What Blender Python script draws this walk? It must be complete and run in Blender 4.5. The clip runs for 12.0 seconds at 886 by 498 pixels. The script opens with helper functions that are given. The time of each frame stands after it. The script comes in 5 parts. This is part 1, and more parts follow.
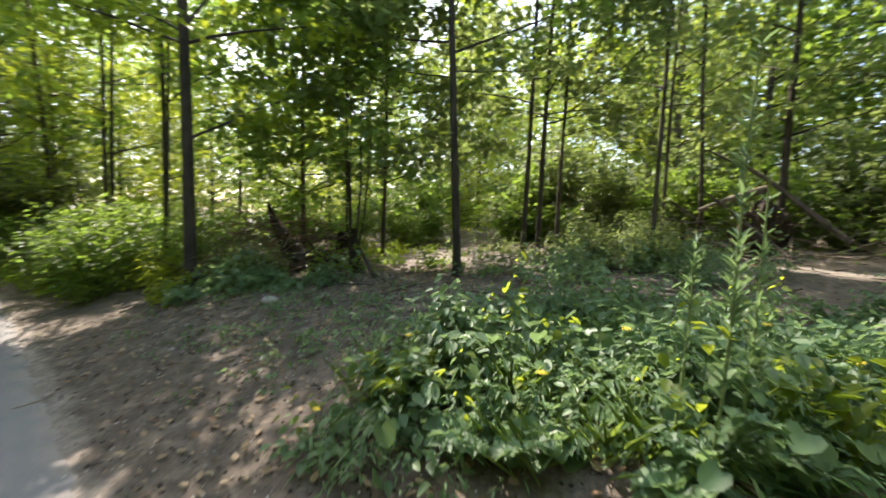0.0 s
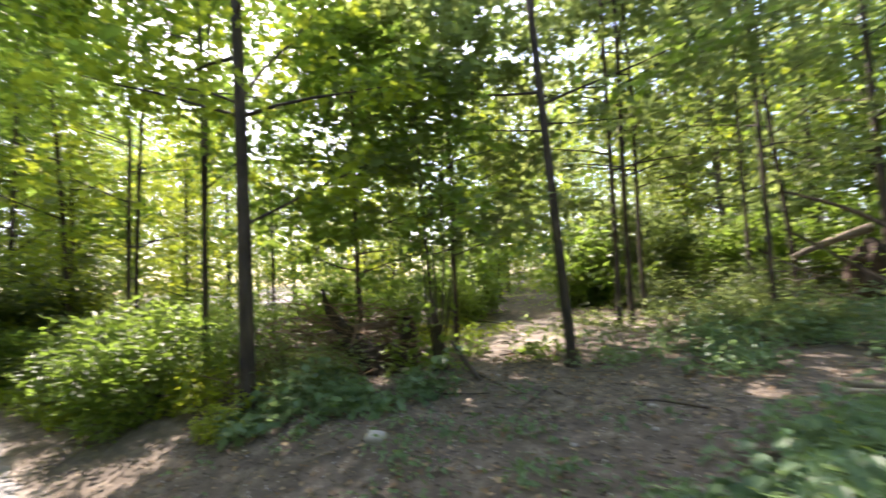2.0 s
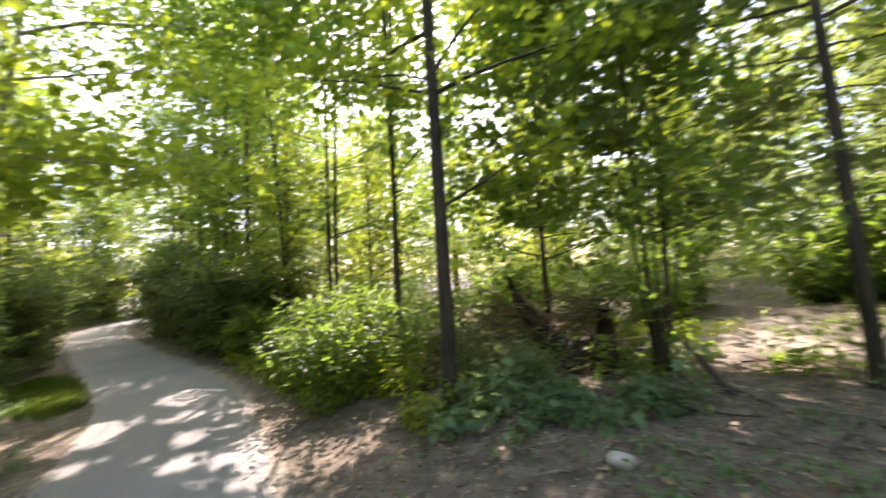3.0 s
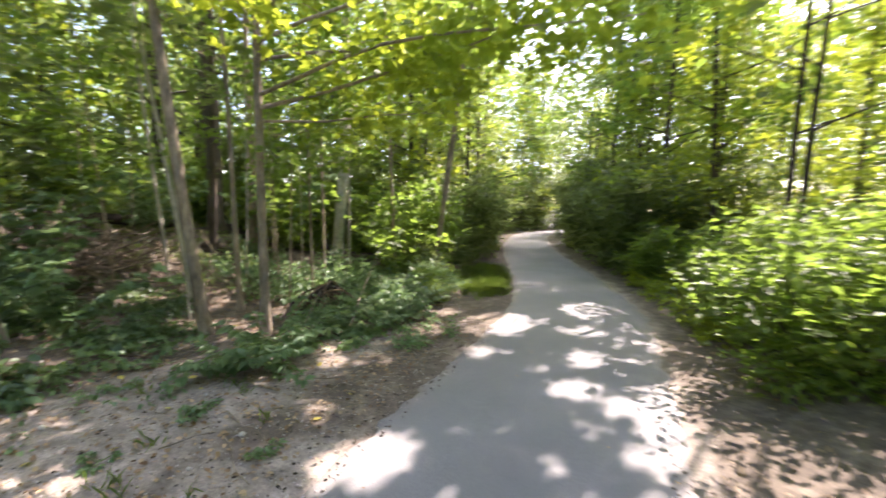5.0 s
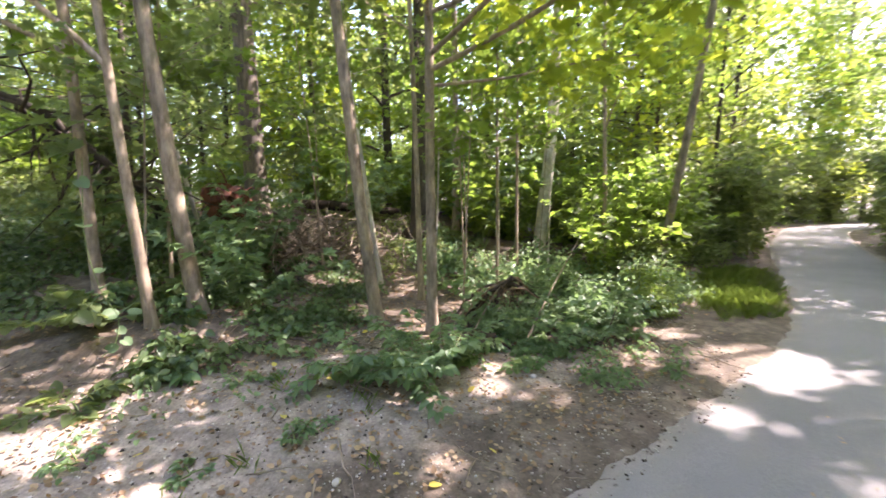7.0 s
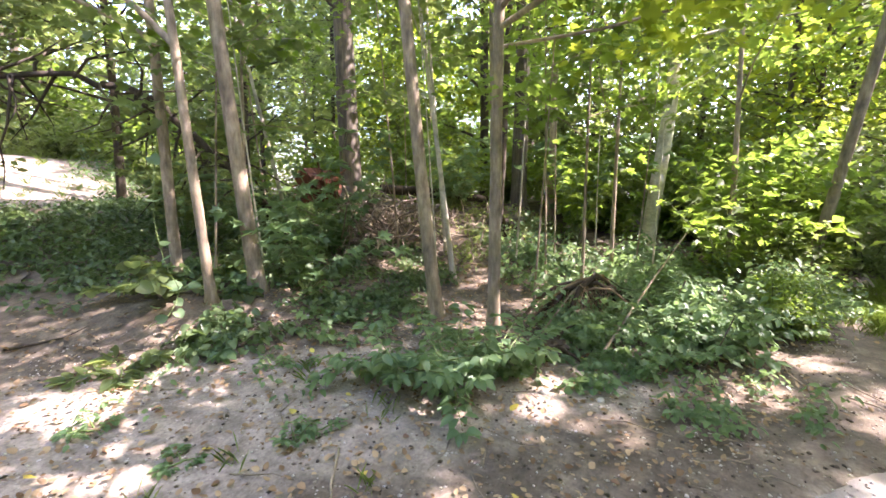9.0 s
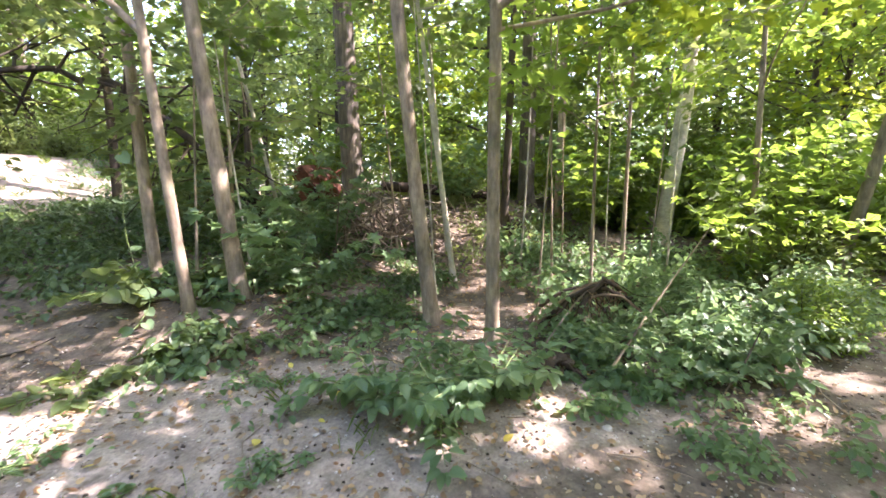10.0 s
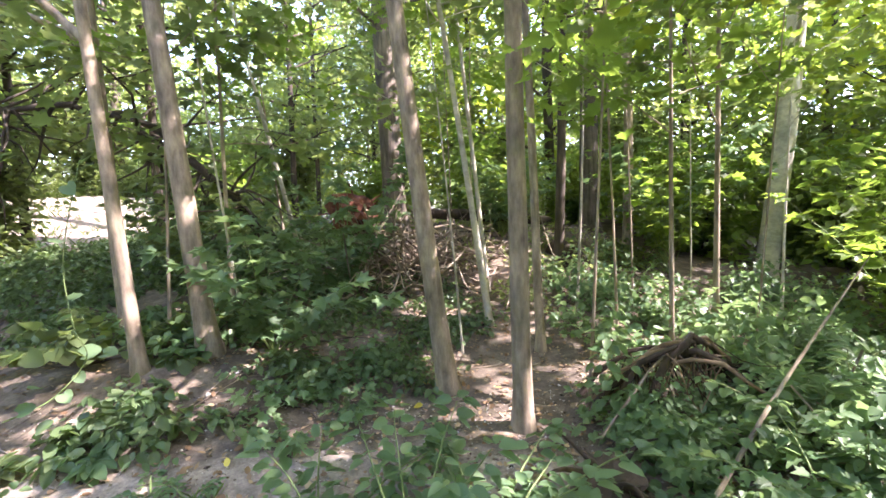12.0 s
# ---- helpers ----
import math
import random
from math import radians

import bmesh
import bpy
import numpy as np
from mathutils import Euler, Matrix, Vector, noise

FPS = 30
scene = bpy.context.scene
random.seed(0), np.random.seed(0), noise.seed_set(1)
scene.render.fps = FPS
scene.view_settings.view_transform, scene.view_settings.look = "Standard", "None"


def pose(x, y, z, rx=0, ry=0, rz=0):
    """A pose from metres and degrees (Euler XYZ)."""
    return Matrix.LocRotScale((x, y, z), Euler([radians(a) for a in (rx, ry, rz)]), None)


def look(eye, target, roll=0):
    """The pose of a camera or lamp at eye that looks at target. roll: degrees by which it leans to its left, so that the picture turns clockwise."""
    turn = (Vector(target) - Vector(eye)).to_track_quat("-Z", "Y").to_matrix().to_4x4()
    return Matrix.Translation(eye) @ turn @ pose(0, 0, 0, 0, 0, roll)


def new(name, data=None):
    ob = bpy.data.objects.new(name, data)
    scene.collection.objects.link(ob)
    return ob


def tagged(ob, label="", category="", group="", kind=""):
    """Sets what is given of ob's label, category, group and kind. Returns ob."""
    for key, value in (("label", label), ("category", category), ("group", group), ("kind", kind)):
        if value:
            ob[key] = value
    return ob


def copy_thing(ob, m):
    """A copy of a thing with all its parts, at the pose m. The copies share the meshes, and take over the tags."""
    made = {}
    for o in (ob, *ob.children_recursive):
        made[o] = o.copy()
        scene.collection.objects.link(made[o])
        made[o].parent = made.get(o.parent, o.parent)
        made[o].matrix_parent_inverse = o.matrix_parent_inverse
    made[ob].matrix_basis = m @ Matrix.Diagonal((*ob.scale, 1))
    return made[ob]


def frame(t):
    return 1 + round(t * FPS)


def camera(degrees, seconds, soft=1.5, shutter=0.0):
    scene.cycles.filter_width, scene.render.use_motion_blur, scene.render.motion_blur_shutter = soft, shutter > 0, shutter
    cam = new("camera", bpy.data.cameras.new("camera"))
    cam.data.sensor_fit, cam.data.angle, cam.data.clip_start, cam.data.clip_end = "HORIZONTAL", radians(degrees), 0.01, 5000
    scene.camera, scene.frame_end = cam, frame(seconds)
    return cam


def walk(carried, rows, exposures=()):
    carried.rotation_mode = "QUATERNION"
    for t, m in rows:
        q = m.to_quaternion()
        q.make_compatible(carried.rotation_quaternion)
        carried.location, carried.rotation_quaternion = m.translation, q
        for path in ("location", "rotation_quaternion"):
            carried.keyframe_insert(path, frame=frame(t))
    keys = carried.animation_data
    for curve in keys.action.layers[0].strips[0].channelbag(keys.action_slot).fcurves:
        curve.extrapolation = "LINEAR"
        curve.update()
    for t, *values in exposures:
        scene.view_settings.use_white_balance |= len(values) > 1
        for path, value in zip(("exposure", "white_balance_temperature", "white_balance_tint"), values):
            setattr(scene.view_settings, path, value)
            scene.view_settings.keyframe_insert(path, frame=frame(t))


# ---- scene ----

from math import pi, sin, cos

# ---------------------------------------------------------------- camera
cam = camera(93.8, 12.0, 1.6, 0.6)
PATH = [
    (0.0, 0.000, 0.000, 1.501, -4.64, -1.21, -0.01),
    (0.5, -0.290, 0.378, 1.530, -2.86, -0.56, -7.75),
    (1.0, -0.622, 0.677, 1.595, -0.55, 0.32, -9.99),
    (1.5, -0.949, 0.954, 1.687, 2.55, 1.43, -7.40),
    (2.0, -1.317, 1.192, 1.772, 3.85, 3.33, 0.47),
    (2.5, -1.652, 1.452, 1.794, 4.66, 4.05, 10.46),
    (3.0, -1.998, 1.710, 1.773, 3.44, 3.30, 21.15),
    (3.5, -2.325, 2.001, 1.714, 1.16, 1.79, 33.46),
    (3.7, -2.445, 2.105, 1.678, 0.25, 1.27, 38.35),
    (4.5, -2.955, 2.527, 1.567, -4.20, -0.60, 60.30),
    (5.3, -3.492, 2.822, 1.486, -6.23, -1.17, 79.94),
    (5.5, -3.623, 2.851, 1.472, -6.29, -1.34, 83.73),
    (6.0, -3.951, 2.943, 1.440, -3.27, -0.85, 91.01),
    (6.5, -4.251, 3.098, 1.401, -5.08, 0.05, 97.14),
    (7.0, -4.519, 3.199, 1.375, -7.15, 0.11, 102.94),
    (7.5, -4.749, 3.205, 1.325, -8.61, -0.09, 107.90),
    (7.7, -4.824, 3.215, 1.312, -9.10, -0.09, 109.75),
    (8.5, -5.032, 3.367, 1.273, -8.71, 0.00, 116.00),
    (9.3, -5.221, 3.465, 1.272, -8.34, -0.40, 118.44),
    (9.5, -5.290, 3.449, 1.285, -8.41, -0.17, 118.95),
    (10.0, -5.490, 3.428, 1.296, -8.98, -0.05, 119.09),
    (10.5, -5.660, 3.501, 1.283, -8.51, 0.54, 120.98),
    (11.0, -5.817, 3.562, 1.311, -7.67, 0.95, 122.76),
    (11.5, -5.842, 3.566, 1.324, -6.91, 1.39, 124.46),
    (11.7, -5.965, 3.515, 1.311, -6.58, 1.49, 125.12),
    (11.8, -6.165, 3.432, 1.292, -6.07, 1.65, 126.18),
    (11.9, -6.415, 3.330, 1.267, -5.42, 1.85, 127.55),
    (11.95, -6.505, 3.293, 1.258, -5.20, 1.92, 128.03),
    (12.0, -6.551, 3.274, 1.254, -5.09, 1.95, 128.24),
]
walk(cam, [(t, pose(x, y, z, 90 + pitch, roll, yaw)) for t, x, y, z, pitch, roll, yaw in PATH], [(0, 2.25, 6600, 15), (1.0, 2.75, 6400, 19), (2.0, 2.65, 6600, 22), (3.5, 2.75, 6850, 24), (5.5, 3.12, 6450, 28), (7.5, 3.5, 6450, 33), (12.0, 3.75, 6150, 32)])

# ---------------------------------------------------------------- sky and sun
SUN_TO = Vector((-0.42, 0.72, 0.98)).normalized()
world = bpy.data.worlds.new("world")
scene.world = world
world.use_nodes = True
wn = world.node_tree.nodes
sky = wn.new("ShaderNodeTexSky")
sky.sky_type, sky.sun_disc = "NISHITA", False
sky.sun_elevation, sky.sun_rotation = math.asin(SUN_TO.z), math.atan2(SUN_TO.x, SUN_TO.y)
sky.air_density, sky.dust_density = 1.0, 2.0
world.node_tree.links.new(sky.outputs[0], wn["Background"].inputs[0])
wn["Background"].inputs[1].default_value = 0.15
sun = new("sun", bpy.data.lights.new("sun", "SUN"))
sun.data.energy, sun.data.angle, sun.data.color = 2.6, radians(0.53), (1.0, 0.93, 0.82)
sun.matrix_world = look((0, 0, 30), Vector((0, 0, 30)) - SUN_TO)


# ---------------------------------------------------------------- materials
def material(name):
    m = bpy.data.materials.new(name)
    m.use_nodes = True
    m.node_tree.nodes.clear()
    return m, m.node_tree.nodes, m.node_tree.links


def node(nodes, kind, **values):
    n = nodes.new(kind)
    for key, value in values.items():
        n.inputs[key].default_value = value
    return n


def ramp(nodes, stops):
    n = nodes.new("ShaderNodeValToRGB")
    e = n.color_ramp.elements
    while len(e) < len(stops):
        e.new(0.5)
    for el, (pos, col) in zip(e, stops):
        el.position, el.color = pos, (*col, 1)
    return n


def noise_tex(nodes, links, coord, scale, detail=4.0, rough=0.6, stretch=None):
    if stretch:
        mp = nodes.new("ShaderNodeMapping")
        mp.inputs["Scale"].default_value = stretch
        links.new(coord, mp.inputs[0])
        coord = mp.outputs[0]
    n = node(nodes, "ShaderNodeTexNoise", Scale=scale, Detail=detail, Roughness=rough)
    links.new(coord, n.inputs["Vector"])
    return n


def mix_color(nodes, links, fac, a, b, mode="MIX"):
    n = nodes.new("ShaderNodeMix")
    n.data_type, n.blend_type = "RGBA", mode
    for i, v in ((0, fac), (6, a), (7, b)):
        if isinstance(v, (int, float)):
            n.inputs[i].default_value = v
        elif isinstance(v, tuple):
            n.inputs[i].default_value = (*v, 1)
        else:
            links.new(v, n.inputs[i])
    return n.outputs[2]


def finish(nodes, links, shader):
    out = nodes.new("ShaderNodeOutputMaterial")
    links.new(shader, out.inputs[0])


def leaf_material(name, dark, light, back, rough=0.45, share=0.45):
    """Leaves: glossy skin, light shining through, each leaf a little different."""
    m, n, l = material(name)
    geo = n.new("ShaderNodeNewGeometry")
    tex = n.new("ShaderNodeTexCoord")
    tone = ramp(n, [(0.0, dark), (0.55, tuple((a + b) / 2 for a, b in zip(dark, light))), (1.0, light)])
    l.new(geo.outputs["Random Per Island"], tone.inputs[0])
    patch = noise_tex(n, l, tex.outputs["Object"], 0.8, 3)
    shade = ramp(n, [(0.3, (0.72, 0.78, 0.8)), (0.7, (1.15, 1.1, 0.95))])
    l.new(patch.outputs[0], shade.inputs[0])
    col = mix_color(n, l, 1.0, tone.outputs[0], shade.outputs[0], "MULTIPLY")
    bsdf = node(n, "ShaderNodeBsdfPrincipled", Roughness=rough)
    bsdf.inputs["Specular IOR Level"].default_value = 0.35
    l.new(col, bsdf.inputs["Base Color"])
    tl = n.new("ShaderNodeBsdfTranslucent")
    glow = mix_color(n, l, 1.0, back, shade.outputs[0], "MULTIPLY")
    l.new(glow, tl.inputs[0])
    mx = node(n, "ShaderNodeMixShader")
    mx.inputs[0].default_value = share
    l.new(bsdf.outputs[0], mx.inputs[1])
    l.new(tl.outputs[0], mx.inputs[2])
    finish(n, l, mx.outputs[0])
    return m


def bark_material(name, dark, light, scale=14.0, stretch=(1, 1, 0.16), bump=0.5, moss=0.0):
    m, n, l = material(name)
    tex = n.new("ShaderNodeTexCoord")
    info = n.new("ShaderNodeObjectInfo")
    a = noise_tex(n, l, tex.outputs["Object"], scale, 6, 0.65, stretch)
    b = noise_tex(n, l, tex.outputs["Object"], 2.2, 4)
    tone = ramp(n, [(0.3, dark), (0.72, light)])
    l.new(a.outputs[0], tone.inputs[0])
    blot = ramp(n, [(0.38, (0.62, 0.62, 0.6)), (0.62, (1.12, 1.08, 1.0))])
    l.new(b.outputs[0], blot.inputs[0])
    col = mix_color(n, l, 1.0, tone.outputs[0], blot.outputs[0], "MULTIPLY")
    if moss:
        g = noise_tex(n, l, tex.outputs["Object"], 5.0, 5)
        gr = ramp(n, [(0.55, (0, 0, 0)), (0.75, (moss, moss, moss))])
        l.new(g.outputs[0], gr.inputs[0])
        col = mix_color(n, l, gr.outputs[0], col, (0.09, 0.11, 0.05))
    hsv = n.new("ShaderNodeHueSaturation")
    mr = node(n, "ShaderNodeMapRange")
    mr.inputs["To Min"].default_value, mr.inputs["To Max"].default_value = 0.8, 1.2
    l.new(info.outputs["Random"], mr.inputs[0])
    l.new(mr.outputs[0], hsv.inputs["Value"])
    l.new(col, hsv.inputs["Color"])
    bs = node(n, "ShaderNodeBsdfPrincipled", Roughness=0.85)
    l.new(hsv.outputs[0], bs.inputs["Base Color"])
    bp = node(n, "ShaderNodeBump", Strength=bump, Distance=0.012)
    l.new(a.outputs[0], bp.inputs["Height"])
    l.new(bp.outputs[0], bs.inputs["Normal"])
    finish(n, l, bs.outputs[0])
    return m


def plain_material(name, a, b, scale=6.0, rough=0.8, bump=0.3, distance=0.01, island=False):
    m, n, l = material(name)
    tex = n.new("ShaderNodeTexCoord")
    nz = noise_tex(n, l, tex.outputs["Object"], scale, 6)
    tone = ramp(n, [(0.3, a), (0.7, b)])
    if island:
        geo = n.new("ShaderNodeNewGeometry")
        l.new(geo.outputs["Random Per Island"], tone.inputs[0])
    else:
        l.new(nz.outputs[0], tone.inputs[0])
    bs = node(n, "ShaderNodeBsdfPrincipled", Roughness=rough)
    l.new(tone.outputs[0], bs.inputs["Base Color"])
    bp = node(n, "ShaderNodeBump", Strength=bump, Distance=distance)
    l.new(nz.outputs[0], bp.inputs["Height"])
    l.new(bp.outputs[0], bs.inputs["Normal"])
    finish(n, l, bs.outputs[0])
    return m


def ground_material():
    """Sandy trodden earth beside the track, dark litter and humus in the wood."""
    m, n, l = material("forest_soil")
    tex = n.new("ShaderNodeTexCoord")
    sand = n.new("ShaderNodeAttribute")
    sand.attribute_name = "sand"
    big = noise_tex(n, l, tex.outputs["Object"], 0.9, 6, 0.65)
    mid = noise_tex(n, l, tex.outputs["Object"], 5.5, 6, 0.7)
    fine = noise_tex(n, l, tex.outputs["Object"], 45.0, 5, 0.7)
    litter = ramp(n, [(0.25, (0.045, 0.036, 0.028)), (0.5, (0.12, 0.094, 0.07)), (0.62, (0.19, 0.152, 0.116)), (0.8, (0.30, 0.25, 0.195))])
    l.new(mid.outputs[0], litter.inputs[0])
    earth = ramp(n, [(0.28, (0.13, 0.107, 0.087)), (0.5, (0.27, 0.228, 0.19)), (0.72, (0.43, 0.368, 0.31))])
    l.new(mid.outputs[0], earth.inputs[0])
    edge = n.new("ShaderNodeMath")
    edge.operation = "ADD"
    l.new(sand.outputs["Fac"], edge.inputs[0])
    off = node(n, "ShaderNodeMapRange")
    off.inputs["To Min"].default_value, off.inputs["To Max"].default_value = -0.65, 0.65
    l.new(big.outputs[0], off.inputs[0])
    l.new(off.outputs[0], edge.inputs[1])
    cut = ramp(n, [(0.38, (0, 0, 0)), (0.62, (1, 1, 1))])
    l.new(edge.outputs[0], cut.inputs[0])
    col = mix_color(n, l, cut.outputs[0], litter.outputs[0], earth.outputs[0])
    speck = ramp(n, [(0.35, (0.6, 0.58, 0.55)), (0.65, (1.2, 1.18, 1.15))])
    l.new(fine.outputs[0], speck.inputs[0])
    col = mix_color(n, l, 0.8, col, speck.outputs[0], "MULTIPLY")
    bs = node(n, "ShaderNodeBsdfPrincipled", Roughness=0.95)
    l.new(col, bs.inputs["Base Color"])
    add = n.new("ShaderNodeMath")
    add.operation = "MULTIPLY_ADD"
    add.inputs[1].default_value = 0.35
    l.new(fine.outputs[0], add.inputs[0])
    l.new(mid.outputs[0], add.inputs[2])
    bp = node(n, "ShaderNodeBump", Strength=0.6, Distance=0.018)
    l.new(add.outputs[0], bp.inputs["Height"])
    l.new(bp.outputs[0], bs.inputs["Normal"])
    finish(n, l, bs.outputs[0])
    return m


def asphalt_material():
    m, n, l = material("worn_asphalt")
    tex = n.new("ShaderNodeTexCoord")
    big = noise_tex(n, l, tex.outputs["Object"], 0.7, 5)
    grit = noise_tex(n, l, tex.outputs["Object"], 160.0, 3, 0.8)
    rim = n.new("ShaderNodeAttribute")
    rim.attribute_name = "rim"
    tone = ramp(n, [(0.3, (0.175, 0.172, 0.172)), (0.7, (0.24, 0.232, 0.23))])
    l.new(big.outputs[0], tone.inputs[0])
    sp = ramp(n, [(0.3, (0.55, 0.55, 0.56)), (0.7, (1.3, 1.3, 1.28))])
    l.new(grit.outputs[0], sp.inputs[0])
    col = mix_color(n, l, 1.0, tone.outputs[0], sp.outputs[0], "MULTIPLY")
    dust = noise_tex(n, l, tex.outputs["Object"], 2.5, 6, 0.7)
    sm = n.new("ShaderNodeMath")
    sm.operation = "MULTIPLY"
    l.new(rim.outputs["Fac"], sm.inputs[0])
    dr = ramp(n, [(0.35, (0.1, 0.1, 0.1)), (0.65, (1, 1, 1))])
    l.new(dust.outputs[0], dr.inputs[0])
    l.new(dr.outputs[0], sm.inputs[1])
    col = mix_color(n, l, sm.outputs[0], col, (0.36, 0.29, 0.23))
    bs = node(n, "ShaderNodeBsdfPrincipled", Roughness=0.85)
    l.new(col, bs.inputs["Base Color"])
    bp = node(n, "ShaderNodeBump", Strength=0.35, Distance=0.004)
    l.new(grit.outputs[0], bp.inputs["Height"])
    l.new(bp.outputs[0], bs.inputs["Normal"])
    finish(n, l, bs.outputs[0])
    return m


SOIL, ASPHALT = ground_material(), asphalt_material()
# Leaf colours carry some light: lime for sunlit-looking spots, dark for shaded ones.
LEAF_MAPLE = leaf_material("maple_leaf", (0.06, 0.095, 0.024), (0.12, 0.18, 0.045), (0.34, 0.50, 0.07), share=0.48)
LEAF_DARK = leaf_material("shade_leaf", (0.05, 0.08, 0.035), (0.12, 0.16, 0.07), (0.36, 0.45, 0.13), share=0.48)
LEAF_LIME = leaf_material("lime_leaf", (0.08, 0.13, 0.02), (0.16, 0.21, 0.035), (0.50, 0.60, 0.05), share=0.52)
LEAF_HERB = leaf_material("herb_leaf", (0.065, 0.13, 0.06), (0.175, 0.26, 0.135), (0.28, 0.42, 0.16), share=0.4)
LEAF_IVY = leaf_material("ivy_leaf", (0.05, 0.09, 0.04), (0.12, 0.17, 0.08), (0.22, 0.34, 0.09), 0.4, 0.3)
GRASS = leaf_material("grass_blade", (0.09, 0.16, 0.035), (0.18, 0.27, 0.07), (0.34, 0.48, 0.08), share=0.4)
DEAD_LEAF = leaf_material("dead_leaf", (0.12, 0.065, 0.035), (0.42, 0.31, 0.20), (0.35, 0.2, 0.08), 0.7, 0.15)
YELLOW_LEAF = leaf_material("fallen_yellow_leaf", (0.45, 0.36, 0.06), (0.6, 0.5, 0.12), (0.5, 0.4, 0.08), 0.6, 0.2)
BARK_DARK = bark_material("dark_bark", (0.03, 0.022, 0.017), (0.11, 0.085, 0.065))
BARK_GREY = bark_material("grey_brown_bark", (0.15, 0.115, 0.086), (0.48, 0.39, 0.30), 18, (1, 1, 0.3), 0.3, 0.4)
BARK_PALE = bark_material("pale_bark", (0.36, 0.33, 0.28), (0.66, 0.61, 0.54), 10, (1, 1, 1.6), 0.3)
BARK_OLD = bark_material("furrowed_bark", (0.06, 0.048, 0.04), (0.22, 0.18, 0.15), 22, (1, 1, 0.1), 0.9, 0.3)
ROTTEN = bark_material("rotten_wood", (0.018, 0.012, 0.008), (0.085, 0.055, 0.036), 16, (1, 1, 0.3), 0.9)
RED_ROT = bark_material("red_rotten_wood", (0.07, 0.02, 0.012), (0.26, 0.085, 0.05), 16, (1, 1, 0.4), 0.9)
DEADWOOD = bark_material("weathered_deadwood", (0.13, 0.10, 0.075), (0.40, 0.33, 0.26), 20, (0.3, 0.3, 1), 0.4)
BRUSH = bark_material("dry_brown_brush", (0.11, 0.07, 0.043), (0.34, 0.23, 0.15), 20, (0.3, 0.3, 1), 0.4)
STONE = plain_material("pale_stone", (0.30, 0.27, 0.23), (0.55, 0.51, 0.46), 12, 0.85)
GRIT = plain_material("pale_grit", (0.22, 0.19, 0.16), (0.5, 0.45, 0.4), 12, 0.9, island=True)
CRUMB = plain_material("dark_crumb", (0.04, 0.03, 0.022), (0.14, 0.105, 0.08), 12, 0.9, island=True)
PETAL = plain_material("yellow_petal", (0.75, 0.5, 0.02), (0.85, 0.65, 0.04), 30, 0.6)
STEM = plain_material("green_stem", (0.09, 0.14, 0.04), (0.17, 0.22, 0.07), 30, 0.6)


# ---------------------------------------------------------------- mesh tools
def mesh_of(name, verts, polys, mat, smooth=False):
    """A mesh from arrays: verts (n, 3), polys a list of index arrays (m, k)."""
    me = bpy.data.meshes.new(name)
    verts = np.asarray(verts, dtype=np.float32)
    polys = [np.asarray(p, dtype=np.int32) for p in polys if len(p)]
    loops = np.concatenate([p.ravel() for p in polys])
    sizes = np.concatenate([np.full(len(p), p.shape[1], dtype=np.int32) for p in polys])
    starts = np.concatenate([[0], np.cumsum(sizes)[:-1]]).astype(np.int32)
    me.vertices.add(len(verts))
    me.vertices.foreach_set("co", verts.ravel())
    me.loops.add(len(loops))
    me.loops.foreach_set("vertex_index", loops)
    me.polygons.add(len(sizes))
    me.polygons.foreach_set("loop_start", starts)
    if smooth:
        me.polygons.foreach_set("use_smooth", np.ones(len(sizes), dtype=bool))
    me.update(calc_edges=True)
    me.validate()
    me.materials.append(mat)
    return me


# breaks in the leaf canopy through which the sun reaches a spot: (x, y, z, radius)
BREAKS = [(-9.6, -11.2, 1.3, 2.6), (-10.15, 0.1, 0.1, 0.34), (-0.4, 8.3, 0.5, 1.0), (-5.85, 3.05, -0.05, 0.36), (-8.6, 5.2, -0.05, 0.55), (-5.8, 7.0, 1.0, 1.1), (-6.2, 0.5, 0.0, 0.3), (-6.4, 4.9, -0.05, 0.22), (-6.0, 5.15, -0.05, 0.2), (-7.0, 5.5, -0.05, 0.26), (-7.9, 6.1, -0.05, 0.26), (-9.0, 3.6, 0.1, 0.32), (-10.0, 3.9, 0.2, 0.28), (-11.2, 6.0, 0.0, 0.6), (-6.8, 7.8, 3.5, 0.5), (-8.9, 7.0, 0.0, 0.5), (2.6, 2.6, 0.5, 0.7), (6.0, 6.3, 0.6, 0.8)]
SPECK = np.random.default_rng(9)
BREAKS += [(SPECK.uniform(-2.2, 2.6), SPECK.uniform(4.6, 7.0), 0.4, SPECK.uniform(0.07, 0.2)) for _ in range(16)]
BREAKS += [(SPECK.uniform(-10.5, -5.5), SPECK.uniform(-1.0, 6.0), 0.0, SPECK.uniform(0.06, 0.2)) for _ in range(34)]
BREAKS += [(SPECK.uniform(-13.5, -8.5), SPECK.uniform(1.0, 5.0), 0.3, SPECK.uniform(0.1, 0.32)) for _ in range(30)]


def shaded(p):
    """Which points lie outside every break."""
    ok = np.ones(len(p), dtype=bool)
    s = np.array(SUN_TO)
    for x, y, z, r in BREAKS:
        d = p - np.array((x, y, z))
        t = d @ s
        e = d - t[:, None] * s
        ok &= ((e * e).sum(1) > r * r) | (d[:, 2] < 1.6)
    return ok


